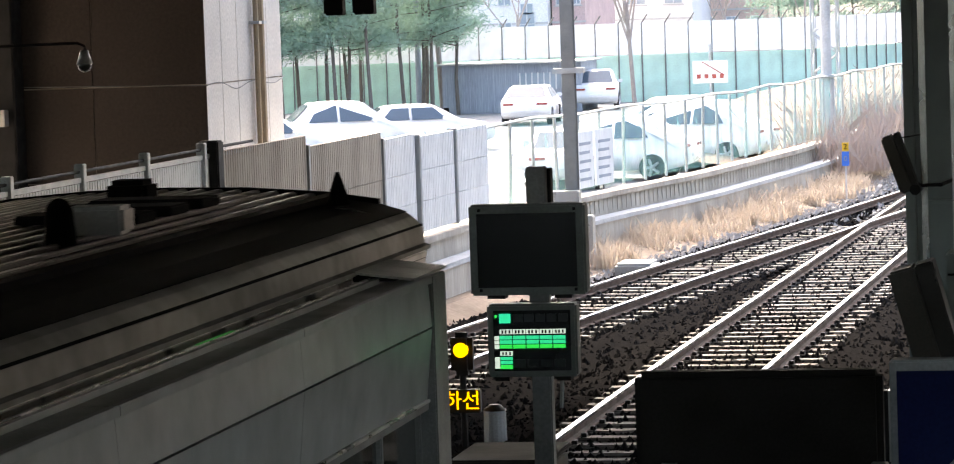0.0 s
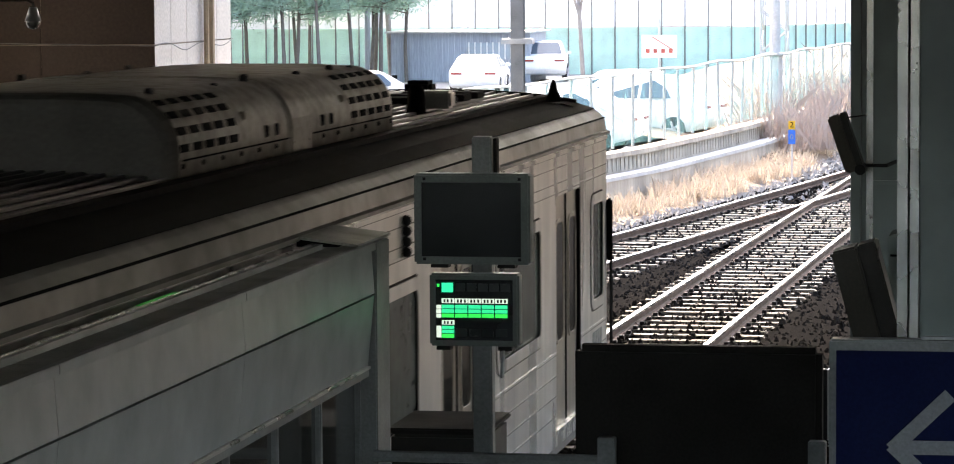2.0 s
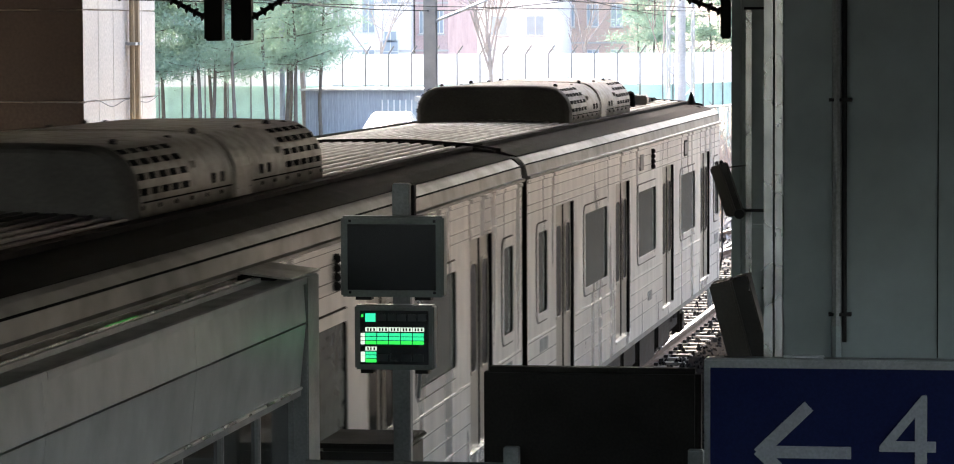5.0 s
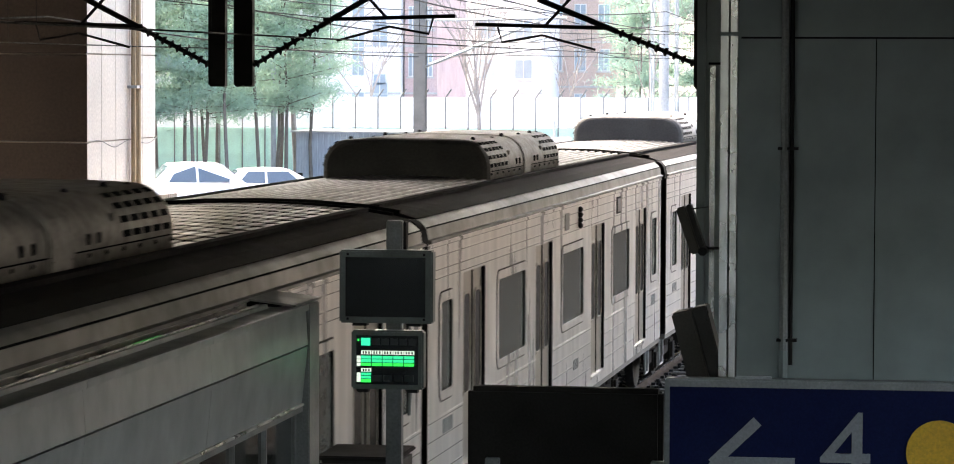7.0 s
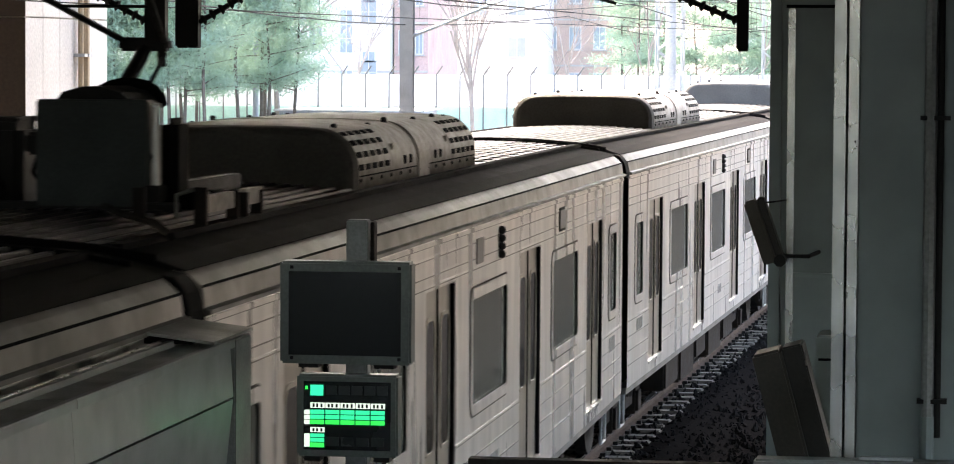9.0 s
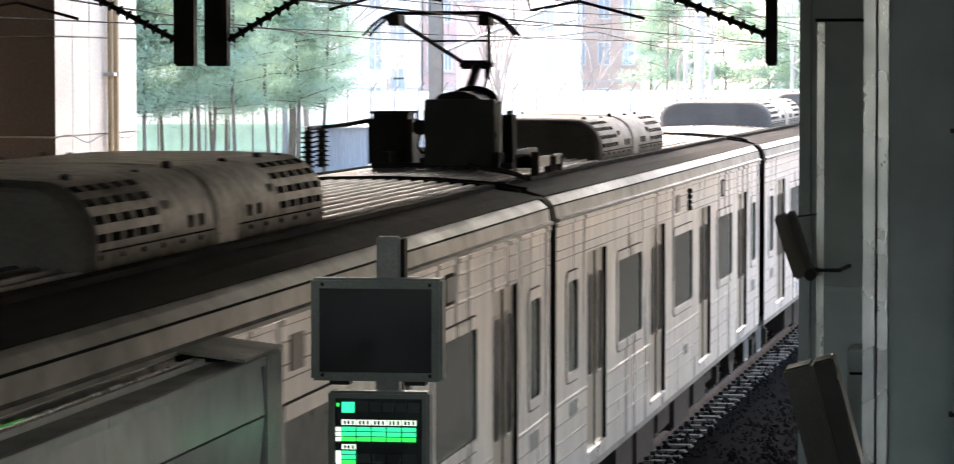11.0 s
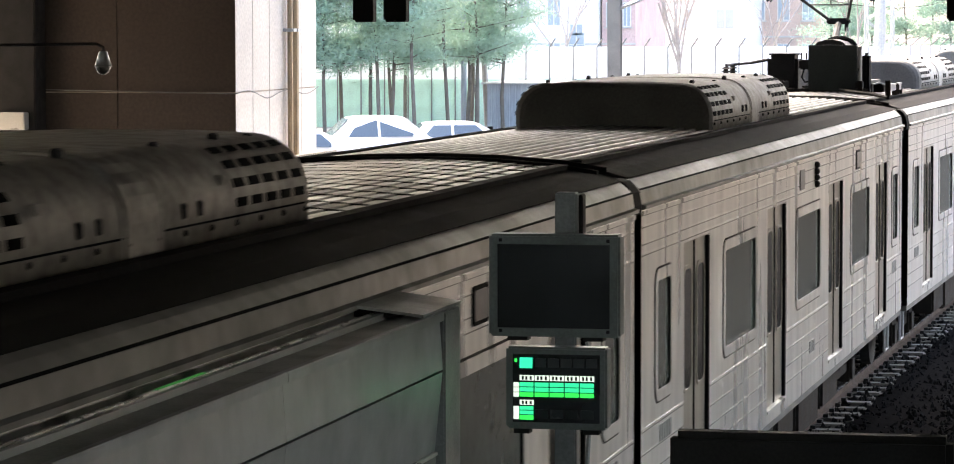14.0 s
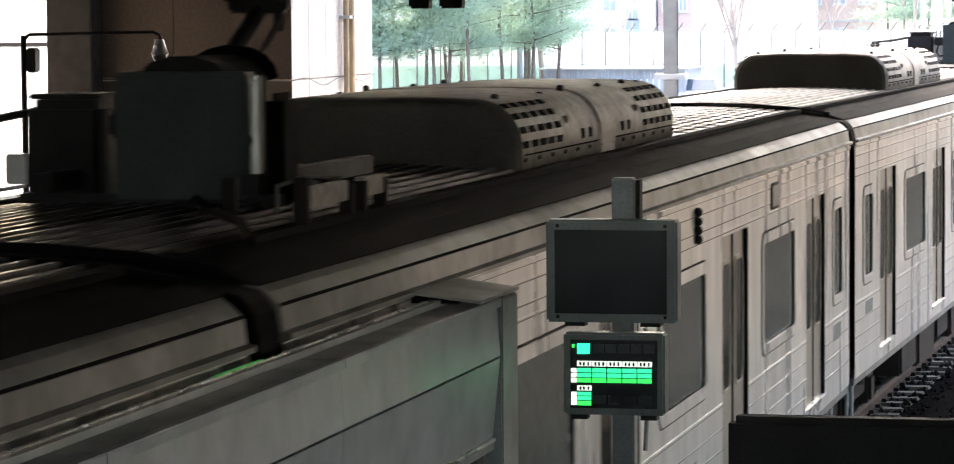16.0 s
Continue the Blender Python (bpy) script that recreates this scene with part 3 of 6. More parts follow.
def information_display():
    d = thing("platform_display", "grey post with a switched-off monitor above a lit departure board", "display")
    part("post", cube(0.745, 0.855, 16.14, 16.24, 1.13, 3.87, 0.008), POST_GREY, d)
    part("post_cap", cube(0.865, 0.885, 16.15, 16.24, 3.62, 3.86, 0.004), IRON, d)
    mon = part("monitor", cube(0.439, 1.099, 16.0, 16.13, 3.16, 3.67, 0.012), SCREEN_GREY, d)
    part("screen", cube(0.485, 1.048, 15.992, 15.999, 3.205, 3.62), SCREEN_OFF, mon, "dark switched-off screen")
    for x in (0.50, 1.04):
        for z in (3.19, 3.64):
            part("screw", cube(x - 0.008, x + 0.008, 15.991, 15.999, z - 0.008, z + 0.008), IRON, mon)
    for x in (0.58, 0.96):
        part("foot", cube(x - 0.05, x + 0.05, 16.02, 16.11, 3.14, 3.163), IRON, d)
    # departure board: tilted housing with luminous fields
    bd = part("departure_board", cube(0.525, 1.035, 16.0, 16.12, 2.70, 3.11, 0.012), SCREEN_GREY, d)
    part("face", cube(0.562, 1.0, 15.992, 15.999, 2.735, 3.075), SCREEN_OFF, bd)
    y0, y1 = 15.984, 15.9915
    f = lambda a, b, c, e, mat, nm: part(nm, cube(a, b, y0, y1, c, e), mat, bd)
    f(0.598, 0.662, 3.005, 3.058, LED_CYAN, "lit_field")
    f(0.572, 0.584, 3.035, 3.052, LED_GREEN, "lit_field")
    for i in range(5):
        x = 0.598 + i * 0.076
        f(x, x + 0.069, 2.889, 2.909, LED_TEAL, "lit_field")
        f(x, x + 0.069, 2.914, 2.934, LED_TEAL, "lit_field")
        f(x, x + 0.069, 2.863, 2.884, LED_GREEN, "lit_field")
        f(x, x + 0.071, 2.944, 2.97, LED_WHITE, "white_bar")
        for u in (0.012, 0.03, 0.052):
            part("mark", cube(x + u, x + u + 0.010, 15.980, 15.9835, 2.948, 2.966), SCREEN_OFF, bd)
    for x, z in ((0.598, 2.748),):
        f(x, x + 0.069, z, z + 0.022, LED_GREEN, "lit_field")
        f(x, x + 0.069, z + 0.027, z + 0.045, LED_TEAL, "lit_field")
        f(x, x + 0.069, z + 0.05, z + 0.067, LED_TEAL, "lit_field")
        f(x, x + 0.071, z + 0.075, z + 0.099, LED_WHITE, "white_bar")
        for u in (0.012, 0.03, 0.052):
            part("mark", cube(x + u, x + u + 0.010, 15.980, 15.9835, z + 0.079, z + 0.095), SCREEN_OFF, bd)
    for i in range(5):
        part("dark_field", cube(0.600 + i * 0.076, 0.664 + i * 0.076, 15.9885, 15.9915, 2.755, 2.80), FACE_DIM, bd) if i else None
        part("dark_field", cube(0.676 + i * 0.064, 0.730 + i * 0.064, 15.9885, 15.9915, 3.01, 3.055), FACE_DIM, bd)
    for z in (2.862, 2.887, 2.912, 2.75, 2.772, 2.794):
        f(0.567, 0.594, z, z + 0.021, LED_WHITE, "white_bar")
    for x in (0.60, 0.95):
        part("foot", cube(x - 0.04, x + 0.04, 16.02, 16.10, 2.675, 2.698), IRON, d)
    part("stay", rods([(0.90, 16.2, 3.12), (0.93, 16.2, 3.05), (0.90, 16.2, 2.5)], 0.012, 6), GALV, d)


def platform_boards():
    b = thing("black_board", "matt black rounded back of a standing signboard", "signboard")
    part("panel", cube(1.5, 2.8, 15.0, 15.16, 1.6, 2.83, 0.035), BOARD, b)
    for x in (1.7, 2.6):
        part("leg", cube(x - 0.04, x + 0.04, 15.05, 15.11, 1.13, 1.6, 0.005), POST_GREY, b)
    s = thing("direction_sign", "blue direction sign with white arrow in grey frame", "sign")
    part("frame", cube(2.95, 4.95, 13.52, 13.66, 2.25, 3.045, 0.01), POST_GREY, s)
    part("face", cube(2.985, 4.92, 13.505, 13.518, 2.28, 2.995), SIGN_BLUE, s)
    arrow = bmesh.new()
    box(arrow, -0.19, 0.19, -0.004, 0.004, -0.034, 0.034, 0, pose(3.385, 13.495, 2.66, 0, -44, 0))
    box(arrow, -0.19, 0.19, -0.004, 0.004, -0.034, 0.034, 0, pose(3.385, 13.4935, 2.42, 0, 44, 0))
    box(arrow, 3.29, 3.75, 13.488, 13.498, 2.507, 2.573)
    part("arrow", arrow, SIGN_WHITE, s, "white arrow")
    text_mesh("figure", "4", 0.66, SIGN_WHITE, s, pose(4.06, 13.495, 2.60, 90, 0, 0), 0.004, "white figure four")
    disc = bmesh.new()
    bmesh.ops.create_cone(disc, cap_ends=True, segments=32, radius1=0.2, radius2=0.2, depth=0.01, matrix=pose(4.62, 13.495, 2.62, 90, 0, 0))
    part("disc", disc, SIGN_YELLOW, s, "yellow disc")
    part("hinge", cube(3.38, 3.6, 13.55, 13.6, 3.047, 3.06, 0.003), GALV, s)
    for x in (3.1, 4.7):
        part("leg", cube(x - 0.04, x + 0.04, 13.55, 13.63, 1.13, 2.25), POST_GREY, s)
    r = thing("guard_rail", "low grey steel guard rail at the platform end", "railing")
    part("top_rail", rods([(0.5, 14.6, 2.28), (1.69, 14.6, 2.28)], 0.03), POST_GREY, r)
    for x in (1.73, 2.81):
        part("post", cube(x - 0.045, x + 0.045, 14.56, 14.64, 1.13, 2.405, 0.006), POST_GREY, r)


def platform_columns():
    a = thing("steel_column", "near station column in grey-green cladding with pale corner trims", "column")
    part("cladding", cube(3.35, 5.6, 14.0, 15.0 - 0.08, 1.13, 8.15, 0.01), COLUMN, a)
    for x, w in ((3.267, 0.05), (3.325, 0.042)):
        part("corner_trim", cube(x - w / 2, x + w / 2, 13.985, 14.12, 1.13, 8.15, 0.008), TRIM_STEEL, a)
    part("return_face", cube(3.245, 3.349, 14.13, 14.9, 1.13, 8.15), COLUMN, a)
    part("joint", cube(3.37, 5.58, 13.992, 13.999, 5.123, 5.135), IRON, a)
    part("upper_band", cube(3.24, 5.6, 13.97, 13.984, 5.14, 5.165), COLUMN, a)
    part("joint", cube(4.20, 4.206, 13.993, 13.9985, 1.2, 5.12), SLOT, a)
    c = thing("conduit", "grey conduit pipe clipped to the column", "pipe")
    part("pipe", rod(bmesh.new(), (3.648, 13.95, 3.18), (3.648, 13.95, 8.1), 0.026), POST_GREY, c)
    part("pipe", rod(bmesh.new(), (3.69, 13.96, 3.1), (3.69, 13.96, 8.1), 0.014), IRON, c)
    part("foot_sleeve", rod(bmesh.new(), (3.648, 13.95, 2.3), (3.648, 13.95, 3.19), 0.03), COLUMN, c)
    for z in (3.245, 4.435, 5.63):
        part("clip", cube(3.605, 3.73, 13.93, 13.999, z, z + 0.018), IRON, c)
    b = thing("steel_column", "slim far station column in grey-green cladding", "column")
    part("cladding", cube(2.74, 3.55, 19.0, 19.8, 1.13, 8.15, 0.01), COLUMN, b)
    part("edge_face", cube(2.67, 2.735, 19.0, 19.75, 1.13, 8.15), COLUMN, b)
    part("corner_trim", cube(2.773, 2.815, 18.965, 18.995, 1.13, 4.97, 0.006), TRIM_STEEL, b)
    part("joint", cube(2.76, 3.5, 18.985, 18.998, 4.972, 4.99), SLOT, b)
    part("ledge", cube(2.82, 3.5, 18.95, 18.998, 3.43, 3.455), COLUMN, b)
    k = thing("junction_box", "grey-green junction box on the column", "junction box")
    part("case", cube(3.10, 3.23, 15.75, 16.1, 1.13, 3.37, 0.01), COLUMN, k)
    part("slot", cube(3.11, 3.22, 15.74, 15.748, 3.25, 3.262), SLOT, k)
    for nm, m, w, h, dd in (("high", pose(2.655, 18.55, 3.713, 0, -19, 0), 0.075, 0.37, 0.2), ("low", pose(2.965, 15.5, 3.02, 0, -15, 0), 0.14, 0.62, 0.3)):
        s = thing("loudspeaker", "tilted khaki loudspeaker box on a column bracket", "loudspeaker", m)
        part("case", cube(-w / 2, w / 2, -dd / 2, dd / 2, -h / 2, h / 2, 0.012), SPEAKER, s)
        part("side_panel", cube(w / 2 + 0.001, w / 2 + (0.04 if nm == "high" else 0.1), -dd / 2 + 0.03, dd / 2, -h / 2, h / 2, 0.008), SPEAKER_SIDE, s, "dark slanted side panel")
        part("knob", rod(bmesh.new(), (w / 2 + 0.02, -0.14, -h / 2), (w / 2 + 0.02, 0.1, -h / 2), 0.035), IRON, s)
        foot, reach = Vector((w / 2 + 0.02, 0, -h / 2 + 0.02)), (0.48 if nm == "high" else -0.68)
        away = m.to_3x3().inverted() @ Vector((1, 0, 0))
        part("bracket", rods([foot, foot + 0.16 * away, foot + 0.20 * away + Vector((0, reach, 0))], 0.012, 6), IRON, s)
        top = Vector((w / 2, 0, h / 2 - 0.03))
        part("cable", rods([top, top + 0.10 * away + Vector((0, 0, 0.01)), top + 0.14 * away + Vector((0, reach, 0))], 0.005, 5), IRON, s)


def camera_mast():
    m = thing("camera_mast", "thin black mast with an arm carrying a dome camera", "camera")
    part("mast", rod(bmesh.new(), (-9.93, 36, -0.3), (-9.93, 36, 4.46), 0.035), IRON, m)
    part("arm", rods([(-9.93, 36, 4.40), (-9.86, 36, 4.47), (-8.36, 36, 4.49), (-8.28, 36, 4.45), (-8.28, 36, 4.40)], 0.02, 6), IRON, m)
    dome = bmesh.new()
    bmesh.ops.create_uvsphere(dome, u_segments=20, v_segments=12, radius=0.085, matrix=Matrix.Translation((-8.28, 36, 4.22)))
    part("dome", dome, GLASS_DOOR, m, "smoked dome", True)
    hood = bmesh.new()
    bmesh.ops.create_cone(hood, cap_ends=True, segments=20, radius1=0.10, radius2=0.045, depth=0.17, matrix=Matrix.Translation((-8.28, 36, 4.32)))
    part("hood", hood, COLUMN_EDGE, m, "pale grey hood", True)
    part("floodlight", cube(-9.87, -9.76, 35.9, 36.1, 4.03, 4.32, 0.02), IRON, m)
    part("box", cube(-10.1, -9.7, 35.8, 36.0, 2.75, 3.1, 0.02), COLUMN_EDGE, m, "pale cabinet")


def departure_signal():
    s = thing("departure_signal", "black trackside signal with a lit amber lamp and amber text panel", "signal", pose(-3.58, 35.0, 0))
    part("post", rod(bmesh.new(), (0, 0.1, -0.42), (0, 0.1, 0.62), 0.04), IRON, s)
    h = part("lamp_housing", cube(-0.13, 0.13, 0.0, 0.2, 0.52, 1.02, 0.06), IRON, s)
    lens = bmesh.new()
    bmesh.ops.create_uvsphere(lens, u_segments=16, v_segments=8, radius=0.09, matrix=Matrix.Translation((0, 0.02, 0.82)))
    part("lens", lens, LED_AMBER, h, "lit amber lens", True)
    p = part("text_panel", cube(-0.21, 0.21, 0.0, 0.12, 0.09, 0.36, 0.01), IRON, s)
    text_mesh("lettering", "하선", 0.24, LED_AMBER, p, pose(0, -0.012, 0.225, 90, 0, 0), 0.004, "amber letters")
    b = thing("track_bell", "pale round bell housing beside the signal post", "bell", pose(-3.2, 35.0, 0))
    part("drum", rod(bmesh.new(), (0, 0, -0.42), (0, 0, 0.12), 0.14, 0.13, 16), COLUMN_EDGE, b)
    part("cap", rod(bmesh.new(), (0, 0, 0.121), (0, 0, 0.19), 0.14, 0.06, 16), IRON, b)


# ---------------------------------------------------------------- the train
HALF, CAR_LEN = 1.56, 9.74
DOORS = [-7.17, -2.39, 2.39, 7.17]
WINDOWS = [(-4.78, 1.9), (0.0, 1.9), (4.78, 1.9), (-8.78, 0.66), (8.78, 0.66)]


def side_sheet(bm, sx, end):
    """One flank as a sheet with door and window openings and their reveals."""
    holes = [(y - 0.65, y + 0.65, 1.13, 3.0, 0.05) for y in DOORS] + [(y - w / 2, y + w / 2, 1.96, 2.82, 0.02) for y, w in WINDOWS]
    ys = sorted({-CAR_LEN, end} | {h[0] for h in holes} | {h[1] for h in holes})
    zs = sorted({1.0, 3.36, 1.13, 3.0, 1.96, 2.82})
    x = sx * HALF
    for y0, y1 in zip(ys, ys[1:]):
        for z0, z1 in zip(zs, zs[1:]):
            cy, cz = (y0 + y1) / 2, (z0 + z1) / 2
            if any(h[0] < cy < h[1] and h[2] < cz < h[3] for h in holes):
                continue
            bm.faces.new([bm.verts.new(p) for p in ((x, y0, z0), (x, y1, z0), (x, y1, z1), (x, y0, z1))])
    for y0, y1, z0, z1, d in holes:
        xi = x - sx * d
        for a, b in (((y0, z0), (y1, z0)), ((y1, z0), (y1, z1)), ((y1, z1), (y0, z1)), ((y0, z1), (y0, z0))):
            bm.faces.new([bm.verts.new(p) for p in ((x, *a), (x, *b), (xi, *b), (xi, *a))])


def flank_beads(car, sx, end):
    """Pressed beads along the flank between the doors, with dark strips as painted groove shadow."""
    x = sx * HALF
    spans, last = [], -CAR_LEN + 0.02
    for y in DOORS + [end + 0.63]:
        spans.append((last, y - 0.67))
        last = y + 0.67

    def strip(name, a, b, z0, z1, o, mat):
        part(name, cube(min(x, x + sx * o), max(x, x + sx * o), a, b, z0, z1), mat, car)
    for a, b in spans:
        if b - a < 0.1:
            continue
        for z, h, o in ((1.74, 0.020, 0.004), (1.57, 0.008, 0.0015), (1.41, 0.008, 0.0015), (1.25, 0.008, 0.0015)):
            strip("bead", a, b, z, z + h, o, STEEL)
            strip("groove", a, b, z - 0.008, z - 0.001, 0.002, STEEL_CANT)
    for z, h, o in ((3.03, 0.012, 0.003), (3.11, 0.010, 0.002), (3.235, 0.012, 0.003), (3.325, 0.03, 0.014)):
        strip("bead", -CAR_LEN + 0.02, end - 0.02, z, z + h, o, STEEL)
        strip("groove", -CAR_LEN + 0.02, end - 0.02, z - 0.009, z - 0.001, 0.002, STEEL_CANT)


def car_body(car, end, planked):
    for sx in (1, -1):
        bm = bmesh.new()
        side_sheet(bm, sx, end)
        bmesh.ops.remove_doubles(bm, verts=bm.verts[:], dist=0.0005)
        part("side_wall", bm, STEEL, car)
    flank_beads(car, 1, end)
    flank_beads(car, -1, end)
    # Near-black block standing in for the unlit car interior.
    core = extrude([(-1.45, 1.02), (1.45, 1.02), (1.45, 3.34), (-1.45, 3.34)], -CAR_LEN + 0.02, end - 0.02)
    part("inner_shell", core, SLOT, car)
    part("sole_bar", extrude([(-1.55, 0.93), (1.55, 0.93), (1.55, 1.0), (-1.55, 1.0)], -CAR_LEN, end), STEEL_CANT, car)
    for sx in (-1, 1):
        prof = [(1.56, 3.362), (1.595, 3.372), (1.595, 3.395), (1.56, 3.405), (1.548, 3.50), (1.535, 3.52), (1.49, 3.562), (1.45, 3.588), (1.30, 3.60), (1.28, 3.36)]
        part("cant_panel", extrude([(sx * a, b) for a, b in prof], -CAR_LEN, end), STEEL_CANT, car, "stainless roof-edge panel with dark ceiling reflection in its colour")
        part("cant_seam", extrude([(sx * 1.547, 3.506), (sx * 1.5525, 3.506), (sx * 1.5495, 3.518), (sx * 1.54, 3.518)], -CAR_LEN + 0.01, end - 0.01), SLOT, car)
    roof = [(-1.31, 3.50), (1.31, 3.50), (1.46, 3.592), (1.3, 3.642), (0.98, 3.69), (0.5, 3.725), (0, 3.735), (-0.5, 3.725), (-0.98, 3.69), (-1.3, 3.642), (-1.46, 3.592)]
    part("roof", extrude(roof, -CAR_LEN + 0.01, end - 0.01), ROOF_BLACK, car, "sooty black roof")
    for i in range(-8, 9):
        x = i * 0.112
        z = 3.735 - 0.05 * (x / 0.98) ** 2
        part("roof_rib", cube(x - 0.024, x + 0.024, -CAR_LEN + 0.05, -2.5, z - 0.02, z + 0.022, 0.006), RIB_GREY, car, "worn grey roof rib")
        if planked:
            part("roof_plank", cube(x - 0.049, x + 0.049, 3.1, end - 0.05, z - 0.02, z + 0.010, 0.004), RIB_GREY, car, "worn grey roof plank")
        else:
            part("roof_rib", cube(x - 0.024, x + 0.024, 3.1, end - 0.05, z - 0.02, z + 0.022, 0.006), RIB_GREY, car, "worn grey roof rib")
    for y in np.arange(3.9, end - 0.3, 0.55) if planked else ():
        part("plank_seam", extrude([(-0.94, 3.68), (-0.94, 3.707), (-0.5, 3.737), (0, 3.749), (0.5, 3.737), (0.94, 3.707), (0.94, 3.68)], y, y + 0.03), ROOF_BLACK, car)
    for s in (-1, 1):
        part("roof_gutter", cube(min(s * 1.0, s * 1.1), max(s * 1.0, s * 1.1), -CAR_LEN + 0.1, end - 0.1, 3.68, 3.715), ROOF_BLACK, car)
    for a in (-CAR_LEN, end - 0.05):
        if a < 0 or end < 9.8:
            part("end_hoop", extrude([(-1.3, 3.6), (1.3, 3.6), (1.3, 3.67), (0.98, 3.72), (0.5, 3.755), (0, 3.765), (-0.5, 3.755), (-0.98, 3.72), (-1.3, 3.67)], a + 0.002, a + 0.048), RUBBER, car)
    for y in DOORS:
        for sx in (-1, 1):
            x = sx * (HALF - 0.05)
            for k in (-1, 1):
                leaf = part("door", cube(min(x, x + sx * 0.02), max(x, x + sx * 0.02), y + (0.008 if k > 0 else -0.645), y + (0.645 if k > 0 else -0.008), 1.13, 2.99, 0.004), DOOR_STEEL, car)
                part("window", plate_yz(x + sx * 0.021, y + k * 0.33, 2.30, 0.36, 0.95, 0.1, 0.006, sx), GLASS_DOOR, leaf)
                part("window_rim", ring_yz(x + sx * 0.021, y + k * 0.33, 2.30, 0.42, 1.01, 0.12, 0.03, 0.010, sx), DOOR_STEEL, leaf)
            part("door_seal", cube(min(x + sx * 0.022, x + sx * 0.052), max(x + sx * 0.022, x + sx * 0.052), y + 0.585, y + 0.648, 1.14, 2.985), RUBBER, car)
            part("door_seal", cube(min(x + sx * 0.022, x + sx * 0.03), max(x + sx * 0.022, x + sx * 0.03), y - 0.02, y + 0.02, 1.14, 2.985), RUBBER, car)
            part("door_rail", cube(min(x, sx * (HALF + 0.012)), max(x, sx * (HALF + 0.012)), y - 0.66, y + 0.66, 1.095, 1.128), STEEL, car)
    for y, w in WINDOWS:
        for sx in (-1, 1):
            x = sx * (HALF - 0.015)
            part("window", plate_yz(x, y, 2.39, w - 0.02, 0.85, 0.12, 0.005, sx), GLASS_DARK, car)
            part("window_frame", ring_yz(sx * HALF, y, 2.39, w + 0.12, 0.99, 0.13, 0.085, 0.012, sx), STEEL, car)
            part("frame_joint", ring_yz(sx * HALF, y, 2.39, w + 0.15, 1.02, 0.145, 0.016, 0.004, sx), BOGIE, car)
            part("window_gasket", ring_yz(sx * (HALF - 0.009), y, 2.39, w - 0.02, 0.86, 0.10, 0.025, 0.012, sx), RUBBER, car)
    for sx in (-1, 1):
        x = sx * HALF
        ind = part("destination_window", plate_yz(x, 4.5, 3.16, 0.42, 0.22, 0.04, 0.010, sx), RUBBER, car)
        part("glass", plate_yz(x + sx * 0.010, 4.5, 3.16, 0.36, 0.17, 0.03, 0.004, sx), RIB_GREY, ind)
        part("side_lamp_panel", plate_yz(x, -0.55, 3.16, 0.34, 0.2, 0.02, 0.010, sx), RIB_GREY, car)
        for k in range(4):
            lb = bmesh.new()
            bmesh.ops.create_uvsphere(lb, u_segments=10, v_segments=6, radius=0.035, matrix=Matrix.Translation((x + sx * 0.02, 0.52, 3.07 + k * 0.065)))
            part("side_lamp", lb, IRON, car, "", True)
        for k in range(5):
            part("lettering_bar", cube(min(x, x + sx * 0.006), max(x, x + sx * 0.006), -8.95 + k * 0.11, -8.87 + k * 0.11, 1.58, 1.71), POST_GREY, car)
            part("lettering_bar", cube(min(x, x + sx * 0.006), max(x, x + sx * 0.006), 8.5 + k * 0.11, 8.58 + k * 0.11, 1.55, 1.70), POST_GREY, car)
        for k in range(4):
            part("number_bar", cube(min(x, x + sx * 0.006), max(x, x + sx * 0.006), 0.1 + k * 0.11, 0.18 + k * 0.11, 1.36, 1.48), POST_GREY, car)


AC_HALF, AC_TOP, AC_ROUND = 0.95, 4.15, 0.30


def ac_flank(u):
    """Point of the rounded shoulder: u runs from 0 at the skirt to 1 on the crown."""
    a = u * math.pi / 2
    return AC_HALF - AC_ROUND * (1 - math.cos(a)), AC_TOP - AC_ROUND + AC_ROUND * math.sin(a)


def ac_outline(n=8):
    side = [ac_flank(i / n) for i in range(n + 1)]
    right = [(AC_HALF, 3.70)] + [(x, z) for x, z in side] + [(0.35, AC_TOP + 0.012)]
    return right + [(-x, z) for x, z in reversed(right)]


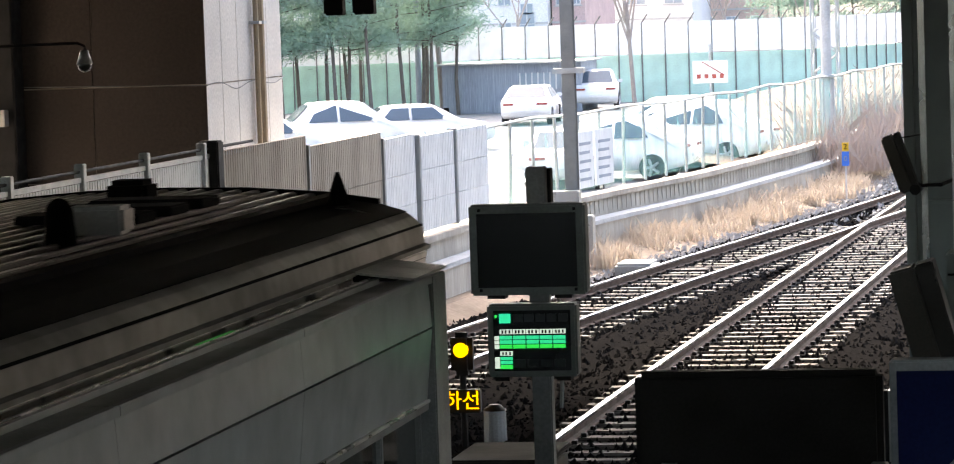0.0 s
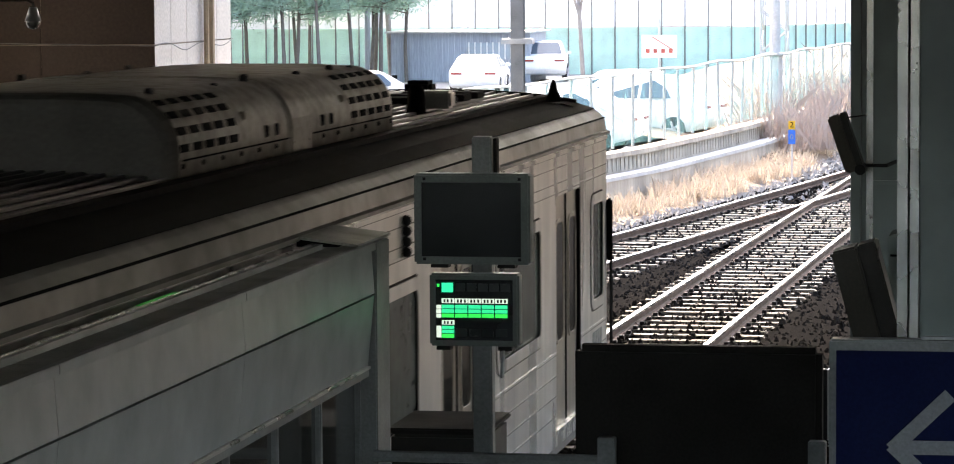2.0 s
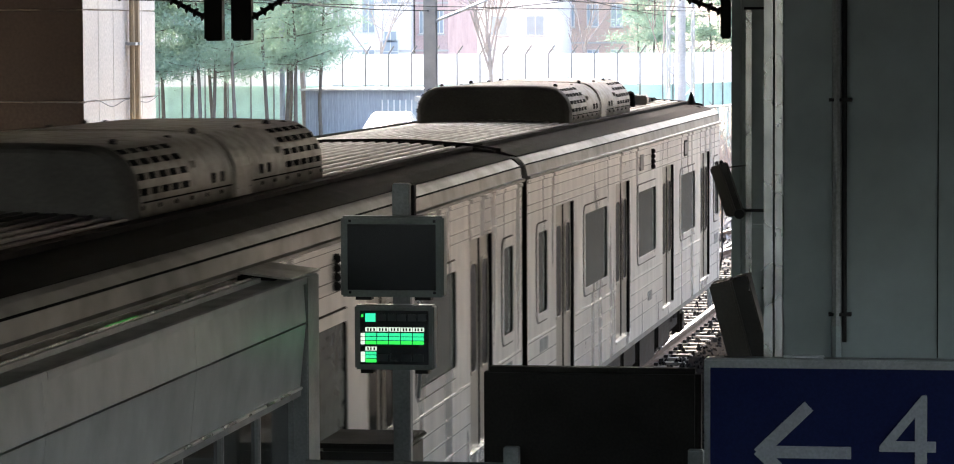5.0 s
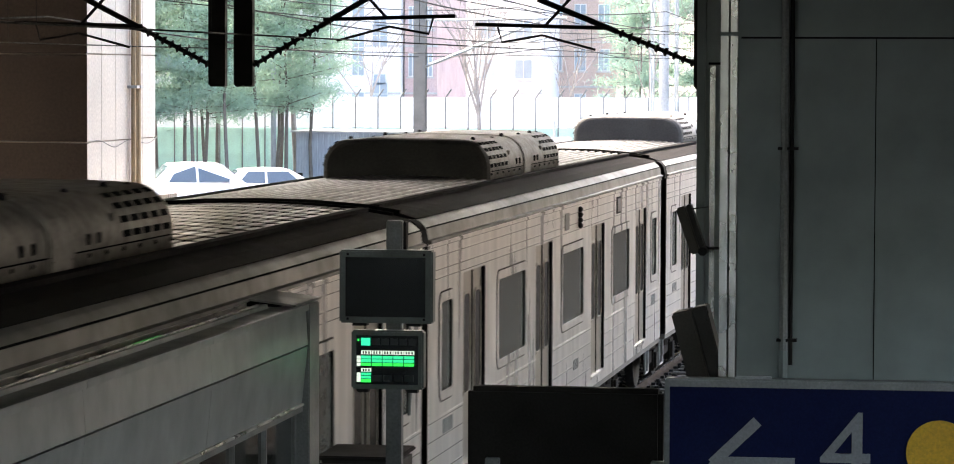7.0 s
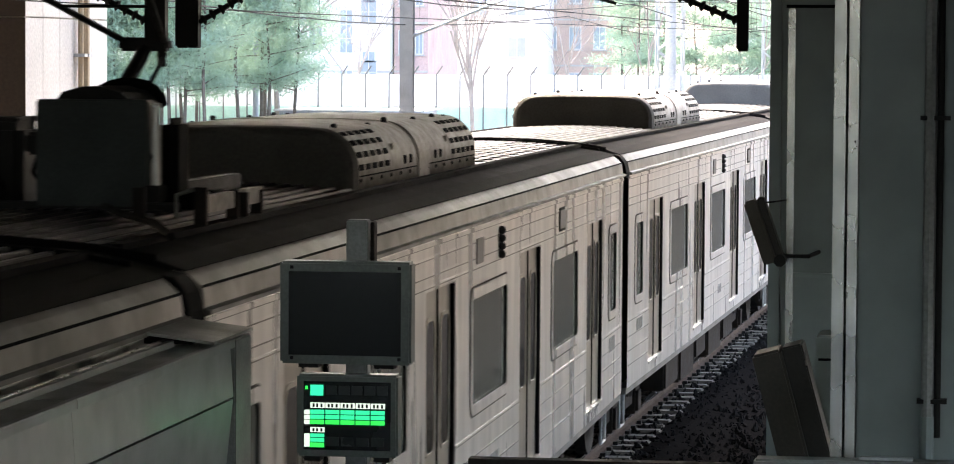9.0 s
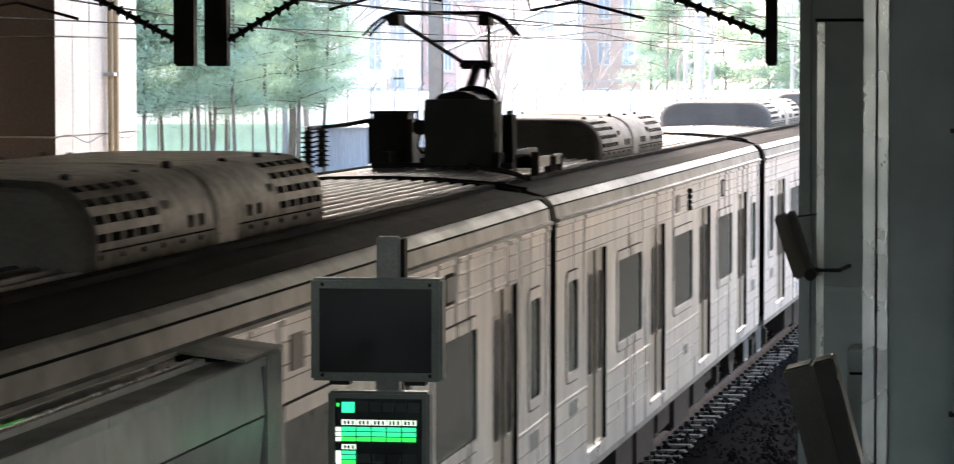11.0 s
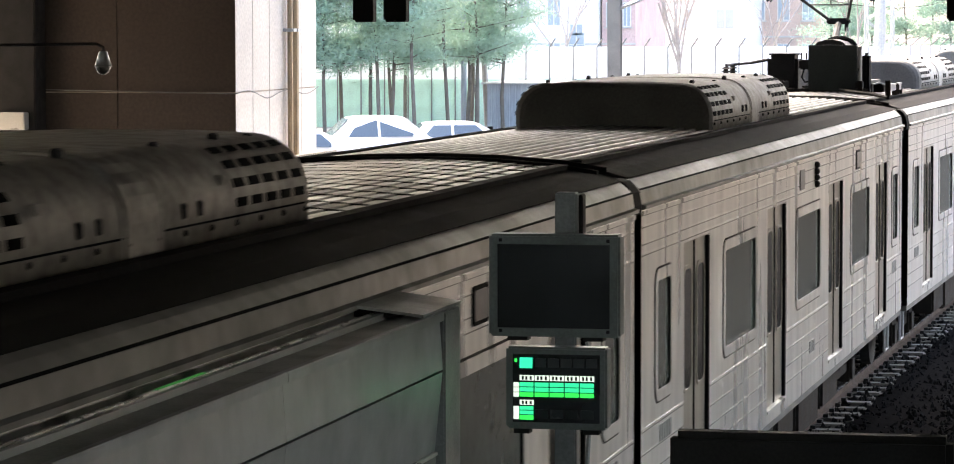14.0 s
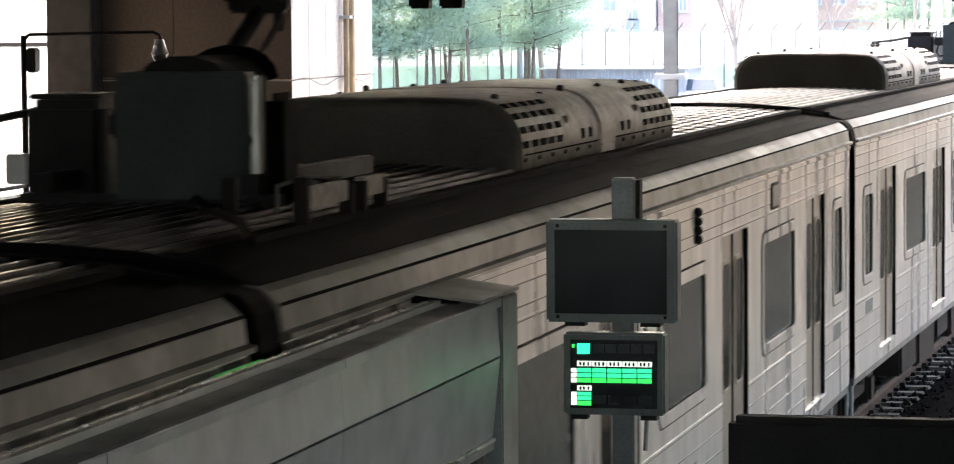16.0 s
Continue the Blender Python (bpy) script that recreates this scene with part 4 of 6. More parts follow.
def ac_unit(car):
    o = ac_outline()
    L = 2.90
    bm = bmesh.new()
    rings = []
    for y, k in ((-L + 0.14, 1.0), (-0.26, 1.0), (0.26, 1.0), (L - 0.14, 1.0)):
        rings.append([bm.verts.new((x * k, y, 3.70 + (z - 3.70) * k)) for x, z in o])
    n = len(o)
    for a, b in zip(rings, rings[1:]):
        for i in range(n):
            bm.faces.new((a[i], a[(i + 1) % n], b[(i + 1) % n], b[i]))
    bmesh.ops.recalc_face_normals(bm, faces=bm.faces[:])
    ac = part("air_conditioner", bm, AC_GREY, car, "weathered grey roof air conditioner with grille slots", True)
    ac.matrix_basis = pose(0, 0.36, 0)
    for a in (-L, L):
        e = bmesh.new()
        sg = math.copysign(1, a)
        er = [[e.verts.new((x * k, a - sg * d, 3.70 + (z - 3.70) * k)) for x, z in o] for d, k in ((0.139, 1.0), (0.05, 0.975), (0.012, 0.93), (0.0, 0.88))]
        for p, q in zip(er, er[1:]):
            for i in range(n):
                e.faces.new((p[i], p[(i + 1) % n], q[(i + 1) % n], q[i]))
        e.faces.new(er[-1])
        bmesh.ops.recalc_face_normals(e, faces=e.faces[:])
        part("end_panel", e, AC_END_SHADED, ac, "rounded end panel with station shade in its colour")
    for y0, y1, k in ((-0.24, 0.24, 1.014), (-0.30, -0.27, 1.008), (0.27, 0.30, 1.008)):
        part("belt", extrude([(x * k, 3.70 + (z - 3.70) * k) for x, z in o], y0, y1), AC_GREY, ac)
    slot_mesh = bpy.data.meshes.new("grille_slot")
    sb = cube(-0.014, 0.004, -0.088, 0.088, -0.022, 0.022)
    sb.to_mesh(slot_mesh)
    sb.free()
    slot_mesh.materials.append(SLOT)
    for y0 in (-2.78, 1.42):
        for sx in (-1, 1):
            for r in range(4):
                u = (0.02, 0.22, 0.43, 0.64)[r]
                x, z = ac_flank(u)
                ang = -math.degrees(u * math.pi / 2)
                for k in range(5):
                    slot = new("grille_slot", slot_mesh)
                    slot.parent = ac
                    slot.matrix_basis = pose(sx * x, y0 + k * 0.262 + 0.13, z, 0, sx * ang, 0)
    for sx in (-1, 1):
        for y in (-0.85, -0.60, 0.60, 0.85):
            part("latch", cube(sx * 0.945 - 0.02, sx * 0.945 + 0.02, y - 0.022, y + 0.022, 3.83, 3.90, 0.006), IRON, ac)
        for y in (-1.28, 1.28):
            part("handle_plate", cube(sx * 0.925 - 0.02, sx * 0.925 + 0.02, y - 0.06, y + 0.06, 3.95, 4.00, 0.006), AC_GREY, ac)
        for q in range(14):
            rv = bmesh.new()
            bmesh.ops.create_uvsphere(rv, u_segments=6, v_segments=4, radius=0.016, matrix=Matrix.Translation((sx * 0.952, -2.7 + q * 0.415, 3.765)))
            part("bolt", rv, IRON, ac)
        for q, zz in ((-2.45, 4.12), (-1.1, 4.10), (-0.4, 4.13), (0.95, 4.11), (1.9, 4.12), (2.5, 4.10)):
            part("lifting_eye", cube(sx * 0.70 - 0.02, sx * 0.70 + 0.02, q - 0.035, q + 0.035, zz - 0.01, zz + 0.055, 0.008), IRON, ac)
        part("skirt_seam", cube(sx * 0.951 - 0.004, sx * 0.951 + 0.004, -2.7, 2.7, 3.79, 3.80), SLOT, ac)
    return ac


def underframe(car):
    for y in (-6.6, 6.6):
        b = bmesh.new()
        for s in (-1, 1):
            box(b, s * 1.05 - 0.06, s * 1.05 + 0.06, y - 1.6, y + 1.6, 0.38, 0.62, 0.03)
            for d in (-1.05, 1.05):
                box(b, s * 1.08 - 0.1, s * 1.08 + 0.1, y + d - 0.17, y + d + 0.17, 0.27, 0.6, 0.04)
            for d in (-0.35, 0.35):
                rod(b, (s * 1.05, y + d, 0.55), (s * 1.05, y + d, 0.92), 0.12)
        box(b, -1.0, 1.0, y - 0.35, y + 0.35, 0.45, 0.7)
        part("bogie", b, BOGIE, car, "dusty steel bogie frame")
        for d in (-1.05, 1.05):
            for s in (-1, 1):
                w = bmesh.new()
                rod(w, (s * 0.72, y + d, 0.43), (s * 0.85, y + d, 0.43), 0.43, None, 24)
                part("wheel", w, IRON, car)
    for y0, y1, z0 in ((-4.3, -2.9, 0.42), (-2.6, -1.0, 0.36), (-0.7, 0.5, 0.5), (0.9, 2.6, 0.38), (3.0, 4.4, 0.45)):
        part("equipment_case", cube(-1.35, 1.35, y0, y1, z0, 0.925, 0.03), BOGIE, car)
    for y in (-9.2, 9.2):
        part("coupler_box", cube(-0.9, 0.9, y - 0.25, y + 0.25, 0.6, 0.925, 0.03), IRON, car)
        part("step", rods([(1.4, y, 0.92), (1.4, y, 0.5), (1.4, y + 0.35, 0.5), (1.4, y + 0.35, 0.92)], 0.02, 6), GALV, car)


def gangway(car):
    g = bmesh.new()
    for k in range(5):
        box(g, -0.85, 0.85, -CAR_LEN - 0.10 - 0.1 * k, -CAR_LEN - 0.02 - 0.1 * k, 1.1, 3.3, 0.02)
    part("gangway_bellows", g, RUBBER, car, "black folded gangway bellows")
    for s in (-1, 1):
        # Black sheet added so the gap between cars reads as deep shade.
        part("gap_shade_panel", cube(min(s * 1.42, s * 1.47), max(s * 1.42, s * 1.47), -CAR_LEN - 0.5, -CAR_LEN - 0.01, 1.1, 3.52), RUBBER, car)
        strap = [(s * 1.44, 3.60), (s * 1.50, 3.585), (s * 1.535, 3.55), (s * 1.565, 3.505), (s * 1.585, 3.41), (s * 1.58, 3.34), (s * 1.54, 3.33), (s * 1.50, 3.45)]
        part("gap_strap", extrude(strap, -CAR_LEN - 0.42, -CAR_LEN - 0.12), RUBBER, car, "black rubber strap over the car gap")
    part("roof_bellows", extrude([(-1.5, 3.2), (1.5, 3.2), (1.535, 3.45), (1.50, 3.53), (1.43, 3.585), (0.95, 3.69), (0, 3.735), (-0.95, 3.69), (-1.43, 3.585), (-1.50, 3.53), (-1.535, 3.45)], -CAR_LEN - 0.5, -CAR_LEN - 0.01), RUBBER, car)


def cab_front(car, end):
    prof = [(1.0, 0.0), (3.0, 0.0), (3.36, -0.10), (3.55, -0.32), (3.66, -0.75)]
    bm = bmesh.new()
    rings = []
    for z, d in prof:
        w = HALF if z < 3.4 else (1.5 if z < 3.6 else 1.3)
        rings.append([bm.verts.new((w * u, end + 0.42 + d - 0.42 * abs(u) ** 3, z)) for u in np.linspace(-1, 1, 15)])
    for a, b in zip(rings, rings[1:]):
        for i in range(14):
            bm.faces.new((a[i], a[i + 1], b[i + 1], b[i]))
    bmesh.ops.recalc_face_normals(bm, faces=bm.faces[:])
    part("cab_front", bm, STEEL, car, "stainless cab front", True)
    part("windscreen", cube(-1.25, 1.25, end + 0.2, end + 0.36, 1.95, 2.9, 0.08), GLASS_DOOR, car)
    for s in (-1, 1):
        part("corner_rail", rods([(s * 1.565, end - 0.02, 1.1), (s * 1.60, end, 1.3), (s * 1.60, end, 2.6), (s * 1.565, end - 0.02, 2.75)], 0.016, 6), IRON, car)
        part("mirror", cube(s * 1.59 - 0.025, s * 1.59 + 0.025, end - 0.06, end + 0.02, 2.25, 2.8, 0.015), RUBBER, car)
        c = bmesh.new()
        rod(c, (s * 1.18, end - 0.55, 3.67), (s * 1.18, end - 0.55, 3.86), 0.075, 0.012, 12)
        part("antenna", c, RUBBER, car, "black shark-fin antenna")
    a = bmesh.new()
    rod(a, (0.68, 5.3, 3.70), (0.68, 5.3, 3.88), 0.08, 0.065, 14)
    bmesh.ops.create_uvsphere(a, u_segments=14, v_segments=8, radius=0.066, matrix=Matrix.Translation((0.68, 5.3, 3.88)))
    part("radio_mast", a, RUBBER, car, "black rounded radio aerial")
    part("roof_box", cube(0.58, 0.88, 5.65, 5.85, 3.74, 3.88, 0.02), COLUMN_EDGE, car, "pale roof equipment box")
    part("roof_box", cube(-0.02, 0.22, 8.2, 8.45, 3.74, 3.87, 0.03), RUBBER, car)
    for y in (6.3, 6.9, 7.5):
        part("roof_hatch", cube(0.1, 0.75, y, y + 0.35, 3.745, 3.80, 0.01), ROOF_BLACK, car)


def insulator(bm, a, b, r, n=9):
    prof = [(0.0, r * 0.45)]
    for i in range(n):
        u = (i + 0.5) / n
        e = 0.22 / n
        prof += [(u - e, r * 0.45), (u - e * 0.5, r), (u + e * 0.6, r * 0.7), (u + e, r * 0.45)]
    turned(bm, a, b, prof + [(1.0, r * 0.45)])


def pantograph(car):
    y = -6.0
    for s in (-0.55, 0.55):
        part("base_beam", cube(s - 0.05, s + 0.05, y - 0.9, y + 1.3, 3.80, 3.90, 0.01), IRON, car, "black pantograph base beam")
    for d in (-0.8, 0.2, 1.2):
        part("base_cross", cube(-0.7, 0.7, y + d - 0.05, y + d + 0.05, 3.745, 3.796, 0.008), IRON, car)
    shield = part("arc_shield", cube(-0.17, 0.52, y - 0.86, y - 0.66, 3.76, 4.41, 0.012), SHIELD, car, "dark grey-green equipment shield")
    part("shield_edge", rod(bmesh.new(), (0.553, y - 0.80, 3.80), (0.553, y - 0.80, 4.39), 0.030, None, 12), TRIM_STEEL, shield, "pale edge tube")
    part("shield_foot", cube(-0.30, 0.62, y - 0.95, y - 0.55, 3.69, 3.755, 0.01), IRON, car)
    part("junction_case", cube(0.57, 0.67, y - 0.74, y - 0.42, 3.72, 4.30, 0.04), RUBBER, car)
    hump = extrude([(-0.20, 3.74), (0.36, 3.74), (0.36, 4.38), (0.28, 4.45), (0.16, 4.485), (0.04, 4.485), (-0.08, 4.45), (-0.15, 4.36), (-0.20, 4.15)], y - 0.6, y + 0.05)
    part("drive_housing", hump, IRON, car, "black rounded drive housing")
    tank = cube(-0.82, -0.38, y - 0.45, y + 0.05, 3.72, 4.26, 0.05)
    part("breaker_box", tank, IRON, car, "black circuit breaker box")
    part("breaker_lid", cube(-0.80, -0.40, y - 0.44, y + 0.04, 4.262, 4.29, 0.01), IRON, car)
    part("link_bracket", cube(-0.37, -0.205, y - 0.40, y - 0.26, 4.06, 4.20, 0.02), IRON, car)
    for q in (-0.34, -0.27):
        part("terminal_pin", rod(bmesh.new(), (q, y - 0.33, 4.201), (q, y - 0.33, 4.30), 0.012, None, 6), IRON, car)
    part("cable_drop", rods([(-0.30, y - 0.35, 4.07), (-0.33, y - 0.37, 3.95), (-0.28, y - 0.38, 3.88), (-0.19, y - 0.38, 3.90)], 0.014, 6), RUBBER, car)
    for x, yy in ((-1.40, y - 0.5), (-1.40, y + 0.1)):
        ins = bmesh.new()
        insulator(ins, (x, yy, 3.72), (x, yy, 4.10), 0.085, 8)
        part("insulator", ins, BOGIE, car, "ribbed brown insulator")
    part("bus_bar", rods([(-1.40, y - 0.5, 4.12), (-1.40, y + 0.1, 4.12), (-1.1, y - 0.1, 4.15), (-0.82, y - 0.2, 4.20)], 0.022, 6), IRON, car)
    arm = bmesh.new()
    rod(arm, (0.06, y - 0.05, 4.30), (0.0, y + 1.1, 4.72), 0.05)
    rod(arm, (0.20, y - 0.05, 4.25), (0.13, y + 1.1, 4.68), 0.016)
    box(arm, -0.17, 0.17, y + 1.03, y + 1.17, 4.70, 4.79, 0.02)
    rod(arm, (0.12, y + 1.05, 4.60), (0.12, y + 1.05, 4.70), 0.03)
    part("lower_arm", arm, IRON, car)
    up = bmesh.new()
    rod(up, (-0.13, y + 1.1, 4.76), (-0.46, y - 0.85, 5.19), 0.022)
    rod(up, (0.13, y + 1.1, 4.76), (0.46, y - 0.85, 5.19), 0.022)
    rod(up, (0.30, y + 0.1, 4.98), (-0.30, y + 0.1, 4.98), 0.010)
    part("upper_arm", up, IRON, car)
    head = bmesh.new()
    for d in (-0.14, 0.14):
        pts = [(-0.74, 5.02), (-0.66, 5.11), (-0.56, 5.19), (-0.43, 5.24), (0.43, 5.24), (0.56, 5.19), (0.66, 5.11), (0.74, 5.02)]
        for (xa, za), (xb, zb) in zip(pts, pts[1:]):
            rod(head, (xa, y - 0.85 + d, za), (xb, y - 0.85 + d, zb), 0.016, None, 6)
    for q in (-0.44, 0.44):
        box(head, q - 0.055, q + 0.055, y - 1.01, y - 0.69, 5.12, 5.22)
    part("collector_head", head, IRON, car, "black collector head with bent horns")
    for d in (-1.75, -0.95, -0.7, -0.3):
        part("stanchion", cube(1.02, 1.09, y + d, y + d + 0.05, 3.64, 3.86 if d > -1.5 else 3.93), BOGIE, car)
    for a, b in ((-1.65, -0.98), (-0.68, -0.2)):
        part("guard_board", cube(1.03, 1.08, y + a, y + b, 3.78, 3.88, 0.005), AC_GREY, car, "dirty pale guard board")
    part("stanchion", cube(0.62, 0.69, y - 1.6, y - 1.55, 3.70, 3.92), BOGIE, car)
    part("cable_box", cube(0.55, 0.85, y - 0.5, y - 0.2, 3.74, 3.86, 0.02), RUBBER, car)
    part("pipe_hoop", rods([(0.78, y - 1.2, 3.72), (0.78, y - 1.2, 3.86), (0.86, y - 1.1, 3.89), (0.93, y - 1.0, 3.86)], 0.014, 6), POLE, car)
    hoop = [(0.14 + 0.22 * math.cos(k * 0.35), y + 0.08 + 0.01 * k, 4.36 + 0.13 * math.sin(k * 0.35)) for k in range(10)]
    part("cable_loop", rods(hoop, 0.05, 8), RUBBER, car, "thick black cable loop")
    part("hose", rods([(0.3, y - 1.0, 3.78), (0.5, y - 1.5, 3.77), (0.9, y - 2.2, 3.75), (1.2, y - 3.0, 3.72)], 0.025, 6), RUBBER, car)


CARS = []


def build_train():
    def car(end, label, planked=False):
        c = thing("train_car", label, "train car", group="cars of the passing commuter train")
        car_body(c, end, planked)
        ac_unit(c)
        underframe(c)
        gangway(c)
        return c
    head = car(9.35, "leading stainless steel commuter train car with cab and roof antennas")
    cab_front(head, 9.35)
    mid = car(CAR_LEN, "stainless steel commuter train car with four doors a side")
    CARS.append(head)
    CARS.append(mid)
    pan = car(CAR_LEN, "stainless steel commuter train car with raised roof pantograph", True)
    pantograph(pan)
    CARS.append(pan)
    CARS.append(copy_thing(mid, Matrix()))
    CARS.append(copy_thing(pan, Matrix()))
    CARS.append(copy_thing(mid, Matrix()))


# where the middle of the leading car stands, every half second
HEAD = (7.5, 9.7, 12.05, 14.55, 17.3, 20.3, 23.5, 27.0, 30.4, 33.9, 37.45, 41.15, 44.9, 48.6, 52.3, 55.75, 59.25, 62.7, 66.05, 69.3, 72.45,
        75.5, 78.25, 80.8, 83.25, 85.75, 88.3, 90.85, 93.33, 95.7, 98.0, 100.3, 102.65)


def car_pose(y):
    a, b = y - 6.6, y + 6.6
    xa, xb = bend(a), bend(b)
    return pose(-1.56 + (xa + xb) / 2, y, 0, 0, 0, -math.degrees(math.atan2(xb - xa, 13.2)))


# ---------------------------------------------------------------- overhead line
def overhead():
    girder = thing("line_girder", "dark steel girder under the station roof carrying drop posts", "girder")
    part("beam", cube(-12, 6, 29.85, 30.15, 7.6, 8.19, 0.02), IRON, girder)
    for x, w, lab in ((-3.69, 0.17, ""), (-3.44, 0.085, ""), (-3.335, 0.09, ""), (1.758, 0.085, "")):
        p = thing("drop_post", "black steel drop post hanging from the roof girder", "post", group="overhead line drop posts")
        part("web", cube(x - w / 2, x + w / 2, 29.92, 30.08, 4.73, 7.6, 0.006), IRON, p)
        part("flange", cube(x - w / 2 - 0.012, x + w / 2 + 0.012, 29.9, 29.918, 4.75, 7.6), IRON, p)
    for nm, a, b, c, up in (("l", (-3.78, 30, 4.97), (-5.3, 30, 5.75), -6.6, 5.82), ("r", (-3.29, 30, 4.97), (-1.75, 30, 5.86), -1.4, 5.92), ("e", (1.73, 30, 5.0), (-0.05, 30, 5.72), 0.0, 5.80)):
        k = thing("cantilever", "black overhead line cantilever with ribbed insulators", "cantilever", group="overhead line cantilevers")
        sgn = 1 if b[0] > a[0] else -1
        bm = bmesh.new()
        mid = Vector(a).lerp(Vector(b), 0.5)
        insulator(bm, a, mid, 0.055, 9)
        part("insulator", bm, IRON, k)
        part("strut", rods([tuple(mid), b], 0.032), IRON, k)
        ins = bmesh.new()
        insulator(ins, (a[0], 30, up), (a[0] + sgn * 0.75, 30, up), 0.045, 10)
        part("insulator", ins, IRON, k)
        part("top_tube", rods([(a[0] + sgn * 0.75, 30, up), (a[0] + sgn * 2.0, 30, up)], 0.03), IRON, k)
        m2 = Vector(a).lerp(Vector(b), 0.72)
        part("registration_tube", rods([(m2.x - sgn * 0.3, 30, m2.z - 0.12), (m2.x + sgn * 1.2, 30, m2.z - 0.08)], 0.022), IRON, k)
        part("steady_arm", rods([(m2.x + sgn * 0.95, 30, m2.z - 0.1), (m2.x + sgn * 0.9, 30, m2.z - 0.28), (m2.x + sgn * 0.45, 30, m2.z - 0.2), (m2.x - sgn * 0.15, 30, m2.z - 0.36)], 0.014, 6), IRON, k)
        part("drop", rods([(b[0] + sgn * 0.25, 30, up + 0.1), (b[0] + sgn * 0.25, 30, up - 0.03)], 0.05), IRON, k)
        part("stay", rods([(m2.x + sgn * 0.0, 30, m2.z + 0.35), (m2.x + sgn * 0.42, 30, m2.z - 0.1)], 0.02, 6), IRON, k)
    for x in (-3.1, -2.75):
        w = thing("cable_loop", "black coiled spare cable loop on the overhead post", "cable")
        pts = [(x + 0.12 * math.cos(i * 0.45) + 0.02 * i / 10, 29.9, 6.02 + 0.22 * math.sin(i * 0.45)) for i in range(32)]
        part("loop", rods(pts, 0.022, 6), RUBBER, w)
    for cx, fn in ((0, lambda y: -1.56 + bend(y)), (1, track_two)):
        c = thing("contact_line", "thin dark overhead contact and carrier wires", "wire")
        ys = list(np.arange(-30, 131, 5.0))
        part("contact_wire", rods([(fn(y) + 0.2 * math.sin(y * 0.06), y, 5.22) for y in ys], 0.008, 5), IRON, c)
        ms = [(fn(y) + 0.15 * math.sin(y * 0.06), y, 5.95 - 0.28 * math.sin(math.pi * ((y + 20) % 50) / 50)) for y in ys]
        part("carrier_wire", rods(ms, 0.009, 5), IRON, c)
        for p in ms[1:-1]:
            part("dropper", rods([p, (p[0], p[1], 5.22)], 0.004, 4), IRON, c)
    for x, z in ((-4.6, 6.5), (-3.9, 6.2), (-5.6, 5.9), (1.2, 6.1), (-8.5, 6.6), (-7.2, 5.6)):
        w = thing("feeder_wire", "thin dark feeder wire strung along the line", "wire")
        part("wire", rods([(x + bend(y), y, z - 0.4 * math.sin(math.pi * ((y + 10) % 45) / 45)) for y in np.arange(20, 171, 5.0)], 0.012, 5), IRON, w)


def line_pole(x, y, h, w, mat, label, arm=0.0):
    p = thing("line_pole", label, "pole", pose(x, y, 0))
    bm = bmesh.new()
    box(bm, -w / 2, w / 2, -w / 2, -w / 2 + 0.02, -0.4, h)
    box(bm, -w / 2, w / 2, w / 2 - 0.02, w / 2, -0.4, h)
    box(bm, -0.02, 0.02, -w / 2 + 0.02, w / 2 - 0.02, -0.4, h)
    part("shaft", bm, mat, p)
    part("footing", cube(-0.4, 0.4, -0.4, 0.4, -0.42, 0.05, 0.03), CONCRETE_PALE, p)
    if arm:
        part("bracket", cube(-0.3, 0.3, -w / 2 - 0.03, w / 2 + 0.03, 3.42, 3.52, 0.01), GALV, p)
        s = 1
        part("strut", rods([(s * 0.1, 0, 5.0), (s * arm, 0, 6.0)], 0.03), GALV, p)
        bm = bmesh.new()
        insulator(bm, (s * 0.1, 0, 5.95), (s * 0.8, 0, 5.95), 0.05, 8)
        part("insulator", bm, GALV, p)
        part("top_tube", rods([(s * 0.8, 0, 5.95), (s * (arm + 0.4), 0, 6.0)], 0.025), GALV, p)
        part("steady_arm", rods([(s * arm, 0, 5.6), (s * (arm - 0.9), 0, 5.4)], 0.02), GALV, p)
    return p


def lattice_mast(x, y, h, w, label):
    p = thing("lattice_mast", label, "mast", pose(x, y, 0), group="lattice masts along the line")
    for a in (-1, 1):
        for b in (-1, 1):
            part("leg", rod(bmesh.new(), (a * w / 2, b * w / 2, -0.4), (a * w / 2, b * w / 2, h), 0.035, None, 5), GALV, p)
    br = bmesh.new()
    z, s = 0.0, 1
    while z < h - 0.6:
        for b in (-1, 1):
            rod(br, (-s * w / 2, b * w / 2, z), (s * w / 2, b * w / 2, z + 0.6), 0.018, None, 4)
            rod(br, (b * w / 2, -s * w / 2, z), (b * w / 2, s * w / 2, z + 0.6), 0.018, None, 4)
        z, s = z + 0.6, -s
    part("bracing", br, GALV, p)


